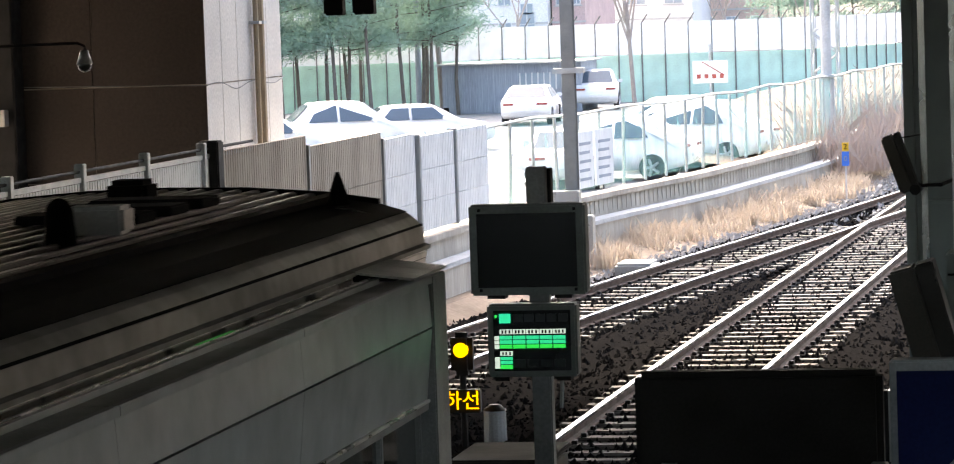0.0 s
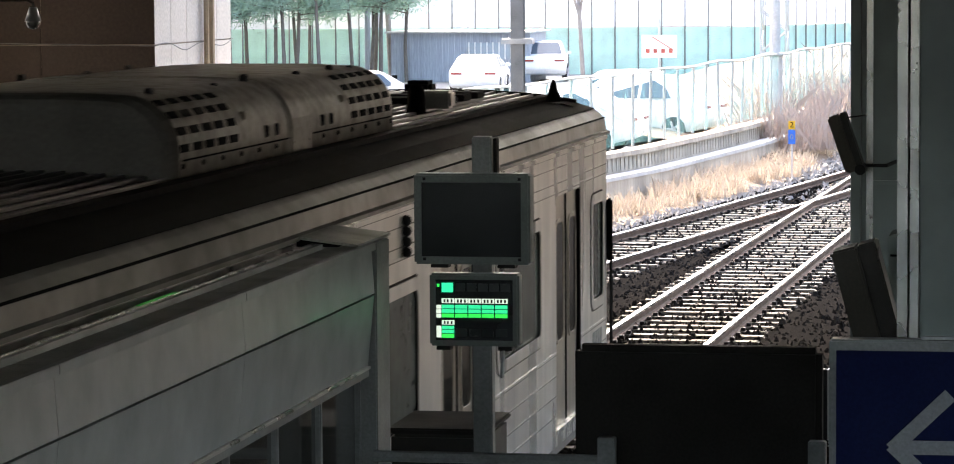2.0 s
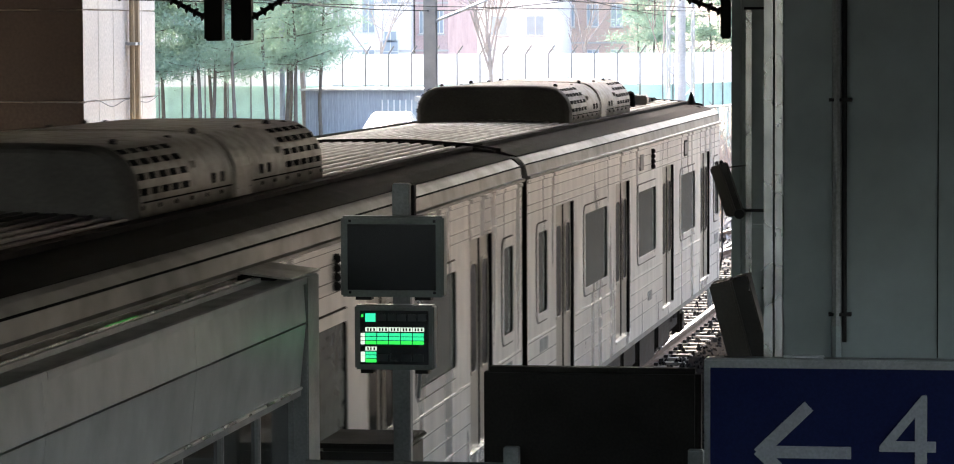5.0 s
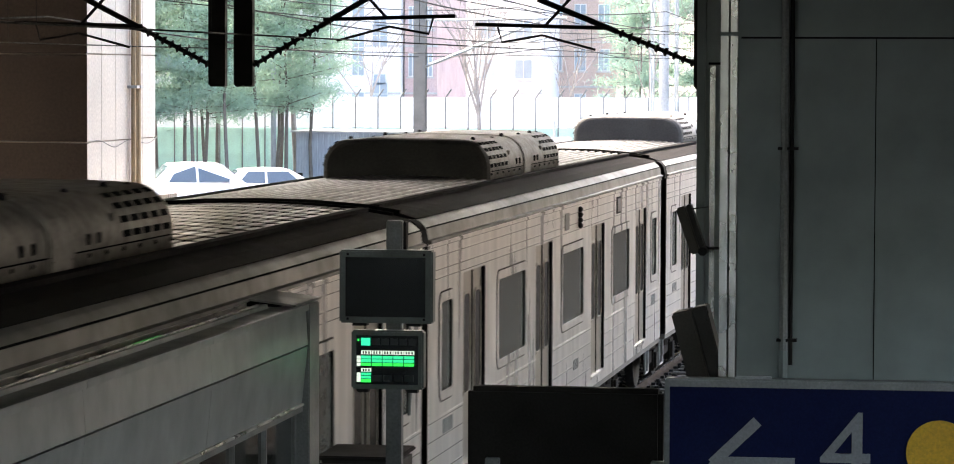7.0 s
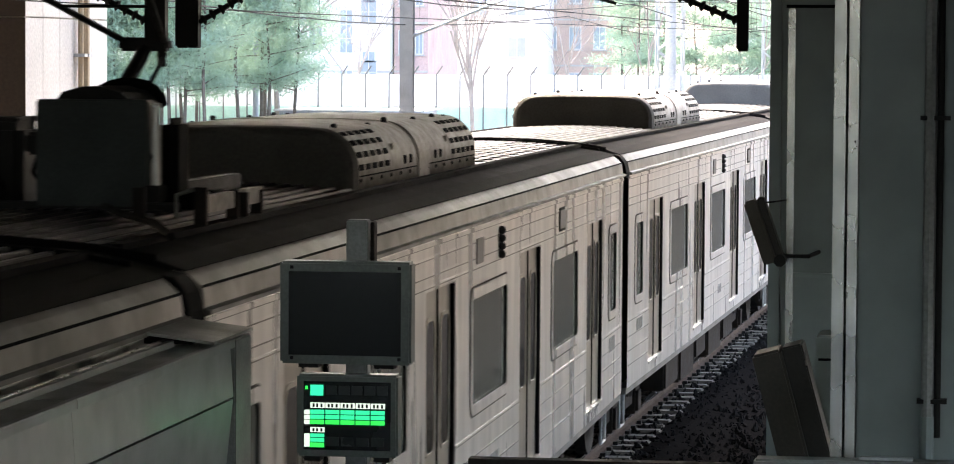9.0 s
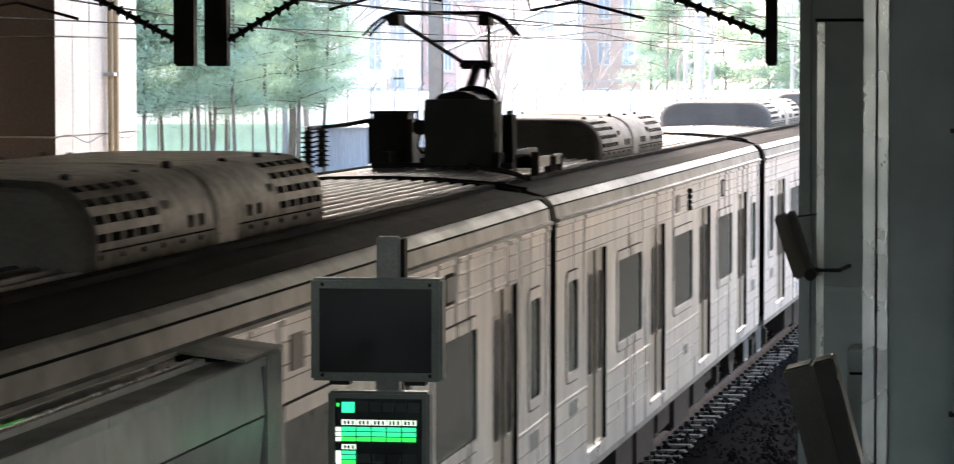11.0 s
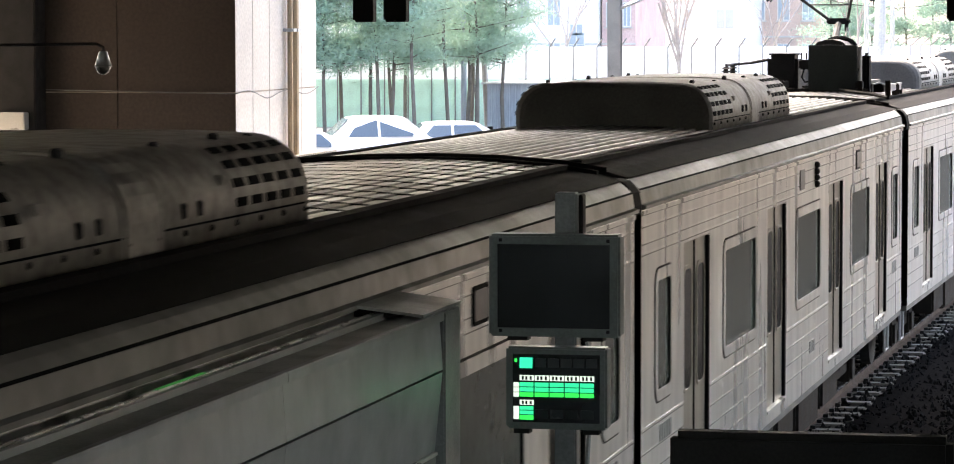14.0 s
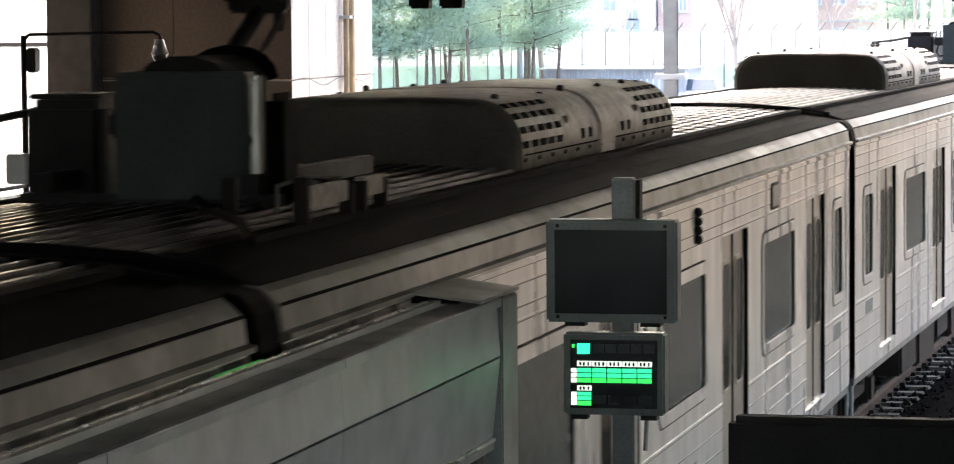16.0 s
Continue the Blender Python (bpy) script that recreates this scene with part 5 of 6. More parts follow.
def line_side():
    p = line_pole(-6.48, 60.0, 9.0, 0.24, POLE, "dark steel overhead line pole with bracket and base cabinets", 2.6)
    for x0, z0, z1 in ((-0.35, 0.75, 1.2), (-0.1, 0.05, 0.72)):
        part("cabinet", cube(x0, x0 + 0.55, -0.5, -0.15, z0, z1, 0.02), COLUMN_EDGE, p, "pale equipment cabinet")
    q = thing("concrete_mast", "pale concrete mast with a thicker sleeve below", "mast", pose(-4.15, 88.0, 0))
    part("shaft", rod(bmesh.new(), (0, 0, -0.4), (0, 0, 11), 0.15, 0.13, 14), CONCRETE_PALE, q)
    part("sleeve", cube(-0.2, 0.2, -0.2, 0.2, -0.4, 2.46, 0.05), CONCRETE_PALE, q)
    part("collar", cube(-0.25, 0.25, -0.25, 0.25, 2.46, 2.56, 0.03), GALV, q)
    for x, y in ((-4.9, 96), (-3.2, 118), (-1.0, 128), (0.6, 150), (4.2, 150)):
        lattice_mast(x, y, 13, 0.75, "pale galvanised lattice mast beside the line")
    m = thing("distance_marker", "white post with a blue plate and yellow figure plate", "marker", pose(-2.78, 77.5, 0.15))
    part("post", rod(bmesh.new(), (0, 0, -0.55), (0, 0, 0.95), 0.022), CONCRETE_PALE, m)
    a = part("plate", cube(-0.085, 0.085, -0.04, -0.024, 0.46, 0.80), material("bright_blue_plate", (0.03, 0.16, 0.6), 0.4, 0, 0.1, 3, 0), m, "blue plate")
    text_mesh("figure", "0", 0.18, SIGN_WHITE, a, pose(0, -0.045, 0.63, 90, 0, 0), 0.003)
    b = part("figure_plate", cube(-0.08, 0.08, -0.04, -0.024, 0.82, 1.02), SIGN_YELLOW, m, "yellow plate")
    text_mesh("figure", "2", 0.19, RUBBER, b, pose(0, -0.045, 0.92, 90, 0, 0), 0.003)
    g = thing("switch_machine", "grey point machine with a black lever cover beside the turnout", "switch machine", pose(-4.9, 57.5, -0.4))
    part("case", cube(-0.35, 0.35, -0.5, 0.5, 0, 0.4, 0.05), GALV, g)
    part("cover", cube(0.45, 1.35, -0.25, 0.25, 0.05, 0.25, 0.03), IRON, g)
    f = thing("brown_frame", "rusty square steel frame in the scrub", "frame", pose(-1.9, 112, 0))
    part("bar", rods([(0, 0, 0.3), (0, 0, 1.95), (-1.2, 0, 1.95), (-1.2, 0, 0.3)], 0.06, 6), RAIL_SIDE, f)
    t = thing("trackside_box", "dark grey relay box near the turnout", "box", pose(-0.6, 93, -0.4))
    part("case", cube(-0.5, 0.5, -0.4, 0.4, 0, 0.5, 0.05), GALV, t)
    e = thing("marker_stub", "short dark stub post in the ballast", "post", pose(1.32, 34.0, -0.42))
    part("stub", cube(-0.07, 0.07, -0.07, 0.07, 0, 0.85, 0.01), IRON, e)
    part("angle", cube(0.075, 0.095, -0.08, 0.08, 0, 0.85), COLUMN_EDGE, e)


# the line of the low wall that holds the car park, from near to far
EDGE = [(-8.0, 40.5), (-8.0, 52.0), (-7.75, 58.0), (-6.75, 65.0), (-5.6, 71.5), (-4.55, 81.0), (-3.4, 95.0), (-1.6, 112.0)]


def along(d):
    for (xa, ya), (xb, yb) in zip(EDGE, EDGE[1:]):
        L = math.hypot(xb - xa, yb - ya)
        if d <= L:
            return xa + (xb - xa) * d / L, ya + (yb - ya) * d / L, -math.degrees(math.atan2(xb - xa, yb - ya))
        d -= L
    return EDGE[-1][0], EDGE[-1][1], 0.0


TOTAL = sum(math.hypot(b[0] - a[0], b[1] - a[1]) for a, b in zip(EDGE, EDGE[1:]))


def ribbon(profile, d0, d1, step=1.5):
    bm = bmesh.new()
    ds = list(np.arange(d0, d1, step)) + [d1]
    loops = []
    for d in ds:
        x, y, a = along(d)
        m = pose(x, y, 0, 0, 0, a)
        loops.append([bm.verts.new(m @ Vector((u, 0, z))) for u, z in profile])
    n = len(profile)
    for a, b in zip(loops, loops[1:]):
        for i in range(n):
            bm.faces.new((a[i], a[(i + 1) % n], b[(i + 1) % n], b[i]))
    bm.faces.new(loops[0])
    bm.faces.new(loops[-1])
    bmesh.ops.recalc_face_normals(bm, faces=bm.faces[:])
    return bm


def retaining_wall():
    wall = tagged(link("retaining_wall", ribbon([(-0.25, -0.42), (0.12, -0.42), (0.06, 0.72), (0.16, 0.74), (0.16, 0.84), (-0.25, 0.84)], 0, TOTAL), CONCRETE),
                  "stained concrete retaining wall with a coping", "wall", kind="structure")
    rib = bpy.data.meshes.new("rib")
    rb = cube(0.0, 0.014, -0.03, 0.03, 0.43, 0.71, 0.004)
    rb.to_mesh(rib)
    rb.free()
    rib.materials.append(CONCRETE)
    d = 17.0
    while d < TOTAL - 1:
        x, y, a = along(d)
        o = new("rib", rib)
        o.parent = wall
        o.matrix_basis = pose(x + 0.075, y, 0, 0, 0, a)
        d += 0.30
    tagged(link("cable_duct", ribbon([(0.16, -0.42), (0.50, -0.42), (0.50, 0.31), (0.16, 0.31)], 4, TOTAL), CONCRETE),
           "stained concrete cable trough along the wall foot", "cable trough", kind="structure")
    tagged(link("duct_cover", ribbon([(0.16, 0.314), (0.54, 0.314), (0.54, 0.40), (0.16, 0.40)], 4, TOTAL), CONCRETE_PALE),
           "pale concrete lid of the cable trough", "cable trough", kind="structure")
    bm = bmesh.new()
    pts = [(x - 0.26, y) for x, y in EDGE]
    top = [bm.verts.new((x, y, 0.3)) for x, y in pts] + [bm.verts.new(p) for p in ((-1.6, 420, 0.3), (-160, 420, 0.3), (-160, 40.5, 0.3))]
    bm.faces.new(top)
    bmesh.ops.recalc_face_normals(bm, faces=bm.faces[:])
    tagged(link("car_park", bm, ASPHALT), "worn asphalt surface of the car park", "car park", kind="structure")


def noise_barrier():
    b = thing("noise_barrier", "low trackside noise barrier of beige and white panels", "barrier")
    d = 0.0
    i = 0
    while d < 17.3:
        L = 4.95 if d < 9.85 else 2.57
        L = min(L, 17.6 - d)
        x, y, a = along(d + L / 2)
        top = 3.02 - 0.45 * min(1, (d + L / 2) / 13)
        mat = BARRIER_BEIGE if d < 9.85 else BARRIER_WHITE
        m = pose(x, y, 0, 0, 0, a)
        for z0, z1 in ((0.93, 1.45), (1.46, 1.98), (1.99, top)):
            out, k, hi = [(-0.05, L / 2 - 0.05), (-0.05, -L / 2 + 0.05)], -L / 2 + 0.05, 0
            while k < L / 2 - 0.06:
                out += [(0.03 + 0.007 * hi, k), (0.03 + 0.007 * hi, min(k + 0.06, L / 2 - 0.05))]
                k, hi = k + 0.06, 1 - hi
            bm = extrude(out, z0, z1)
            for v in bm.verts:
                v.co = Vector((v.co.x, v.co.z, v.co.y))
            bmesh.ops.recalc_face_normals(bm, faces=bm.faces[:])
            o = part("panel", bm, mat, b)
            o.matrix_basis = m
        o = part("post", cube(-0.09, 0.07, -L / 2 - 0.05, -L / 2 + 0.045, 0.9, top + 0.03), POST_GREY, b)
        o.matrix_basis = m
        d += L
        i += 1
    f = thing("slat_fence", "white slatted boundary fence with galvanised posts", "fence")
    y = 22.0
    while y < 40.2:
        part("post", cube(-8.06, -7.94, y - 0.06, y + 0.06, -0.4, 3.09, 0.01), GALV, f)
        bm = bmesh.new()
        k = y + 0.1
        while k < y + 2.45:
            box(bm, -8.015, -7.985, k, k + 0.075, 1.2, 2.86)
            k += 0.10
        part("slat_panel", bm, MILKY, f, "milky translucent slat panel")
        part("rail", cube(-8.03, -7.97, y + 0.06, y + 2.5, 2.87, 2.93), GALV, f)
        part("rail", rods([(-8, y, 3.0), (-8, y + 2.56, 3.0)], 0.02, 6), IRON, f)
        y += 2.56
    e = thing("fence_end_post", "dark corner post where fence and barrier meet", "post")
    part("post", cube(-8.15, -7.85, 40.2, 40.48, -0.4, 3.1, 0.02), IRON, e)


def net_fence():
    f = thing("net_fence", "galvanised tube fence hung with torn green netting", "fence")
    d, k = 17.7, 0
    prev = None
    while d < TOTAL - 2:
        x, y, a = along(d)
        h = 2.52 + 0.03 * math.sin(d)
        lean = random.uniform(-0.05, 0.05)
        top = (x - 0.1 + lean, y, h)
        part("post", rod(bmesh.new(), (x - 0.1, y, 0.9), top, 0.035, None, 6), GALV, f)
        if prev:
            part("rail", rods([prev, top], 0.03, 6), GALV, f)
            bm = bmesh.new()
            n = 6
            rows = []
            for i in range(n + 1):
                u = i / n
                xx, yy = prev[0] + (top[0] - prev[0]) * u, prev[1] + (top[1] - prev[1]) * u
                zz = prev[2] + (top[2] - prev[2]) * u
                rows.append([bm.verts.new((xx + 0.05 * math.sin(7 * u + w * 2 + k), yy, 0.95 + (zz - 1.0) * w)) for w in (0, 0.33, 0.66, 1.0)])
            for r0, r1 in zip(rows, rows[1:]):
                for j in range(3):
                    bm.faces.new((r0[j], r1[j], r1[j + 1], r0[j + 1]))
            part("netting", bm, GREEN_NET, f, "sheer green netting")
        prev = top
        d += 1.45
        k += 1
    for dd, w, h, z in ((23.5, 1.1, 1.15, 1.0), (24.8, 1.1, 1.15, 1.0)):
        x, y, a = along(dd)
        s = thing("fence_board", "pale weathered board tied to the fence", "board", pose(x + 0.02, y, 0, 0, 0, a))
        part("board", cube(-0.02, 0.02, -w / 2, w / 2, z, z + h, 0.005), BARRIER_WHITE, s)
        for q in range(5):
            part("text_bar", cube(0.021, 0.027, -w / 2 + 0.15, w / 2 - 0.2 - 0.08 * (q % 2), z + 0.15 + q * 0.18, z + 0.21 + q * 0.18), SHED, s)


# ---------------------------------------------------------------- car park
def parked_car(x, y, turn, label, suv=0.0, mat=None):
    c = thing("parked_car", label, "car", pose(x, y, 0.3, 0, 0, turn), group="white parked cars")
    H = 1.46 + suv
    side = [(-2.2, 0.42), (-2.25, 0.7), (-2.15, 0.92 + suv * 0.5), (-1.75, 0.98 + suv * 0.6), (-1.15, H - 0.04), (-0.6, H), (0.35, H - 0.02), (1.15, 0.98 + suv * 0.4), (2.0, 0.86 + suv * 0.3), (2.25, 0.66), (2.22, 0.38), (1.8, 0.26), (-1.8, 0.26)]
    bm = bmesh.new()
    def half(z):
        return 0.90 if z < 0.95 + suv * 0.5 else 0.90 - 0.26 * min(1, (z - 0.95 - suv * 0.5) / 0.5)
    a = [bm.verts.new((-half(z), u, z)) for u, z in side]
    b = [bm.verts.new((half(z), u, z)) for u, z in side]
    n = len(side)
    for i in range(n):
        bm.faces.new((a[i], a[(i + 1) % n], b[(i + 1) % n], b[i]))
    bm.faces.new(a)
    bm.faces.new(b)
    bmesh.ops.recalc_face_normals(bm, faces=bm.faces[:])
    bmesh.ops.bevel(bm, geom=bm.edges[:], offset=0.05, segments=2, affect="EDGES")
    body = part("body", bm, mat or WHITE_PAINT, c, "", True)
    for s in (-1, 1):
        g = bmesh.new()
        z0, z1 = 1.0 + suv * 0.5, H - 0.1
        for u0, u1, v0, v1 in ((-1.3, -0.42, -0.95, -0.42), (-0.34, 0.75, -0.34, 0.34)):
            vs = [g.verts.new((s * (half(z) + 0.012), u, z)) for u, z in ((u0, z0), (u1, z0), (v1, z1), (v0, z1))]
            g.faces.new(vs if s > 0 else vs[::-1])
        part("side_window", g, CAR_GLASS, body)
        for u in (-1.38, 1.38):
            w = part("wheel", rod(bmesh.new(), (s * 0.72, u, 0.33), (s * 0.93, u, 0.33), 0.33, None, 20), TYRE, c)
            rim = bmesh.new()
            for k in range(5):
                t = k * 2 * math.pi / 5
                rod(rim, (s * 0.94, u, 0.33), (s * 0.94, u + 0.22 * math.cos(t), 0.33 + 0.22 * math.sin(t)), 0.035, None, 6)
            rod(rim, (s * 0.925, u, 0.33), (s * 0.945, u, 0.33), 0.07, None, 10)
            part("rim", rim, ALLOY, w)
        part("tail_lamp", cube(s * 0.62 - 0.2, s * 0.62 + 0.2, -2.265, -2.2, 0.76 + suv * 0.4, 0.83 + suv * 0.4, 0.015), RED_LAMP, c)
        part("head_lamp", cube(s * 0.64 - 0.18, s * 0.64 + 0.18, 2.17, 2.25, 0.62, 0.74, 0.02), GALV, c)
        part("door_mirror", cube(s * 0.98 - 0.1, s * 0.98 + 0.1, 0.6, 0.75, 0.98 + suv * 0.4, 1.12 + suv * 0.4, 0.03), mat or WHITE_PAINT, c)
    for u0, z0, u1, z1 in ((-1.72, 1.02 + suv * 0.6, -1.2, H - 0.09), (1.1, 1.02 + suv * 0.4, 0.45, H - 0.08)):
        g = bmesh.new()
        off = -0.03 if u0 < 0 else 0.03
        vs = [g.verts.new(p) for p in ((-0.72, u0 + off, z0), (0.72, u0 + off, z0), (0.58, u1 + off, z1 + 0.02), (-0.58, u1 + off, z1 + 0.02))]
        g.faces.new(vs)
        part("windscreen", g, CAR_GLASS, body)
    part("plate_bar", cube(-0.26, 0.26, -2.28, -2.25, 0.55, 0.66), BARRIER_WHITE, c)
    return c


def car_park_things():
    for x, y, t, s, lab in ((-9.5, 76.9, 8, 0.0, "white parked saloon car seen from behind"), (-8.9, 79.5, 84, 0.12, "white parked hatchback behind the net fence"),
                            (-7.6, 85.5, 76, 0.28, "white parked utility car behind the net fence"), (-9.6, 96.0, 80, 0.1, "white parked car in the far row"),
                            (-17.9, 118.5, 4, 0.0, "white parked saloon car with red tail lamps"), (-17.8, 133.0, 8, 0.2, "white parked utility car beside the shed"),
                            (-19.17, 94.4, -66, 0.28, "white parked utility car with dark glass"), (-20.38, 89.6, -66, 0.0, "white parked saloon with blue-tinted glass"),
                            (-17.69, 97.9, -70, 0.02, "white parked saloon by the light pole"), (-8.6, 90.0, 80, 0.1, "white parked car in the middle row")):
        parked_car(x, y, t, lab, s)
    s = thing("grey_shed", "grey-blue corrugated metal shed with a barred window", "shed", pose(-21.0, 131, 0.3))
    part("wall", cube(-2.9, 2.9, 0, 4, 0, 2.0), SHED, s)
    for i in range(23):
        part("rib", cube(-2.85 + i * 0.25, -2.73 + i * 0.25, -0.04, -0.001, 0.05, 1.95), SHED, s)
    part("roof", cube(-3.1, 3.1, -0.3, 4.2, 2.002, 2.07), GALV, s)
    win = part("window", cube(0.3, 2.2, -0.08, -0.045, 0.95, 1.6), FAR_GLASS, s)
    for i in range(8):
        part("bar", cube(0.35 + i * 0.25, 0.4 + i * 0.25, -0.12, -0.085, 0.93, 1.62), FENCE_WHITE, win)
    for a, b, z in ((-6.0, 110.0, 3.0), ):
        sg = thing("notice_board", "white notice board with red marks on a post", "sign", pose(-8.85, 100, 0.3))
        part("post", rod(bmesh.new(), (0, 0, 0), (0, 0, 3.0), 0.04), GALV, sg)
        bd = part("board", cube(-0.55, 0.55, -0.04, -0.0, 1.8, 2.5, 0.01), BARRIER_WHITE, sg)
        for q in range(4):
            part("mark", cube(-0.42 + 0.24 * q, -0.30 + 0.24 * q, -0.055, -0.045, 1.95, 2.08), RED_LAMP, bd)
        part("stripe", box(bmesh.new(), -0.4, 0.4, -0.05, -0.044, -0.015, 0.015, 0, pose(0.1, -0.002, 2.25, 0, 32, 0)), RED_LAMP, bd)
    lp = thing("street_lamp", "slim blue-grey street lamp pole by the pines", "lamp post", pose(-25.1, 132, 0.3))
    part("pole", rod(bmesh.new(), (0, 0, 0), (0, 0, 12), 0.13, 0.09), SHED, lp)
    bo = thing("bollard", "striped black and white bollard at the car park edge", "bollard", pose(-20.3, 114.5, 0.3))
    for i in range(4):
        part("band", rod(bmesh.new(), (0, 0, i * 0.2), (0, 0, i * 0.2 + 0.2), 0.16 - i * 0.02, None, 12), RUBBER if i % 2 else BARRIER_WHITE, bo)


def far_barrier():
    f = thing("boundary_barrier", "tall clear barrier with bent posts above green sheeting", "barrier")
    line = [(-38, 137), (-24, 139.5), (-10, 142), (-3, 160), (4, 200)]
    for (xa, ya), (xb, yb) in zip(line, line[1:]):
        L = math.hypot(xb - xa, yb - ya)
        n = max(1, round(L / 1.0))
        for i in range(n):
            u, v = i / n, (i + 1) / n
            a, b = Vector((xa + (xb - xa) * u, ya + (yb - ya) * u, 0)), Vector((xa + (xb - xa) * v, ya + (yb - ya) * v, 0))
            m = Matrix.Translation(a) @ Matrix.Rotation(math.atan2(b.y - a.y, b.x - a.x), 4, "Z")
            w = (b - a).length
            o = part("clear_panel", cube(0.03, w - 0.02, -0.02, 0.02, 2.38, 3.75), CLEAR_PANEL, f, "hazy clear panel")
            o.matrix_basis = m
            o = part("green_sheet", cube(0.0, w, 0.05, 0.10, 0.2, 2.35), GREEN_BANK, f, "green sheeting")
            o.matrix_basis = m
            o = part("bent_post", rods([(0, 0, 0.2), (0, 0, 3.72), (0.25, -0.35, 4.1)], 0.032, 6), POLE, f)
            o.matrix_basis = m


def pine(x, y, h, seed):
    r = random.Random(seed)
    p = thing("pine_tree", "tall thin pine with airy green crown and bare lower trunk" if y < 160 else "hazy conifer beyond the far barrier", "tree", pose(x, y, 0.25), group="row of pines beyond the car park" if y < 160 else "conifers beyond the barrier")
    t = bmesh.new()
    pts = [(0, 0, 0)]
    for i in range(1, 7):
        pts.append((pts[-1][0] + r.uniform(-0.12, 0.12), pts[-1][1] + r.uniform(-0.1, 0.1), h * i / 6))
    for i, (a, b) in enumerate(zip(pts, pts[1:])):
        rod(t, a, b, 0.085 * (1 - i / 7.5), 0.085 * (1 - (i + 1) / 7.5), 7)
    tips = []
    for k in range(26):
        u = r.uniform(0.27, 0.98)
        z = h * u
        i = min(5, int(u * 6))
        c = Vector(pts[i]).lerp(Vector(pts[i + 1]), u * 6 - i)
        a = r.uniform(0, 6.28)
        L = (2.3 - 1.2 * u) * r.uniform(0.6, 1.15)
        e = c + Vector((L * math.cos(a), L * math.sin(a), r.uniform(-0.1, 0.5)))
        rod(t, c, e, 0.03, 0.012, 5)
        tips.append((c, e))
    part("trunk", t, BARK, p)
    verts, faces = [], []
    for c, e in tips:
        if e.z < h * 0.27:
            continue
        for k in range(330):
            q = c.lerp(e, r.uniform(0.25, 1.1)) + Vector((r.gauss(0, 0.34), r.gauss(0, 0.34), r.gauss(0.05, 0.2)))
            d = Vector((r.gauss(0, 1), r.gauss(0, 1), r.gauss(0.5, 0.8))).normalized() * r.uniform(0.10, 0.23)
            n = d.cross(Vector((r.gauss(0, 1), r.gauss(0, 1), r.gauss(0, 1)))).normalized() * r.uniform(0.014, 0.030)
            o = len(verts)
            verts += [tuple(q - n), tuple(q + n), tuple(q + d + n * 0.6), tuple(q + d - n * 0.6)]
            faces.append((o, o + 1, o + 2, o + 3))
    me = bpy.data.meshes.new("crown")
    me.from_pydata(verts, [], faces)
    me.materials.append(NEEDLES)
    cr = new("crown", me)
    cr.parent = p


def bare_tree(x, y, h, seed, spread=1.0, r0=0.16):
    r = random.Random(seed)
    p = thing("bare_tree", "leafless tree with fine spreading branches", "tree", pose(x, y, 0.25), group="bare trees")
    trunk, limbs = bmesh.new(), bmesh.new()

    def grow(a, d, L, rad, lev):
        b = a + d * L
        rod(limbs if lev else trunk, a, b, rad, rad * 0.7, 6 if lev < 2 else 4)
        if lev >= 4:
            return
        for k in range(3 if lev else 5):
            nd = (d + Vector((r.gauss(0, 0.5 * spread), r.gauss(0, 0.5 * spread), r.uniform(-0.05, 0.45)))).normalized()
            grow(a.lerp(b, r.uniform(0.55, 1.0)), nd, L * r.uniform(0.5, 0.75), rad * 0.55, lev + 1)
    grow(Vector((0, 0, 0)), Vector((r.uniform(-0.1, 0.1), 0, 1)).normalized(), h * 0.42, r0, 0)
    part("trunk", trunk, BARE_TWIG, p)
    part("crown", limbs, BARE_TWIG, p)


def blades(name, label, spots, mat, h0, h1, seed, kindname):
    r = random.Random(seed)
    verts, faces = [], []
    for x, y, z, n, rad in spots:
        tall = r.uniform(0.45, 1.5)
        for k in range(n):
            a = r.uniform(0, 6.28)
            d = rad * math.sqrt(r.random())
            px, py = x + d * math.cos(a), y + d * math.sin(a)
            h = r.uniform(h0, h1) * tall
            lean = (r.gauss(0, 0.3) * h, r.gauss(0, 0.3) * h)
            w = r.uniform(0.012, 0.03)
            t = r.uniform(0, 3.14)
            c, s = math.cos(t) * w, math.sin(t) * w
            o = len(verts)
            verts += [(px - c, py - s, z), (px + c, py + s, z), (px + lean[0] * 0.5 + c * 0.6, py + lean[1] * 0.5 + s * 0.6, z + h * 0.6), (px + lean[0], py + lean[1], z + h)]
            faces += [(o, o + 1, o + 2), (o, o + 2, o + 3)]
    me = bpy.data.meshes.new(name)
    me.from_pydata(verts, [], faces)
    me.materials.append(mat)
    tagged(new(name, me), label, kindname, kind="stuff")


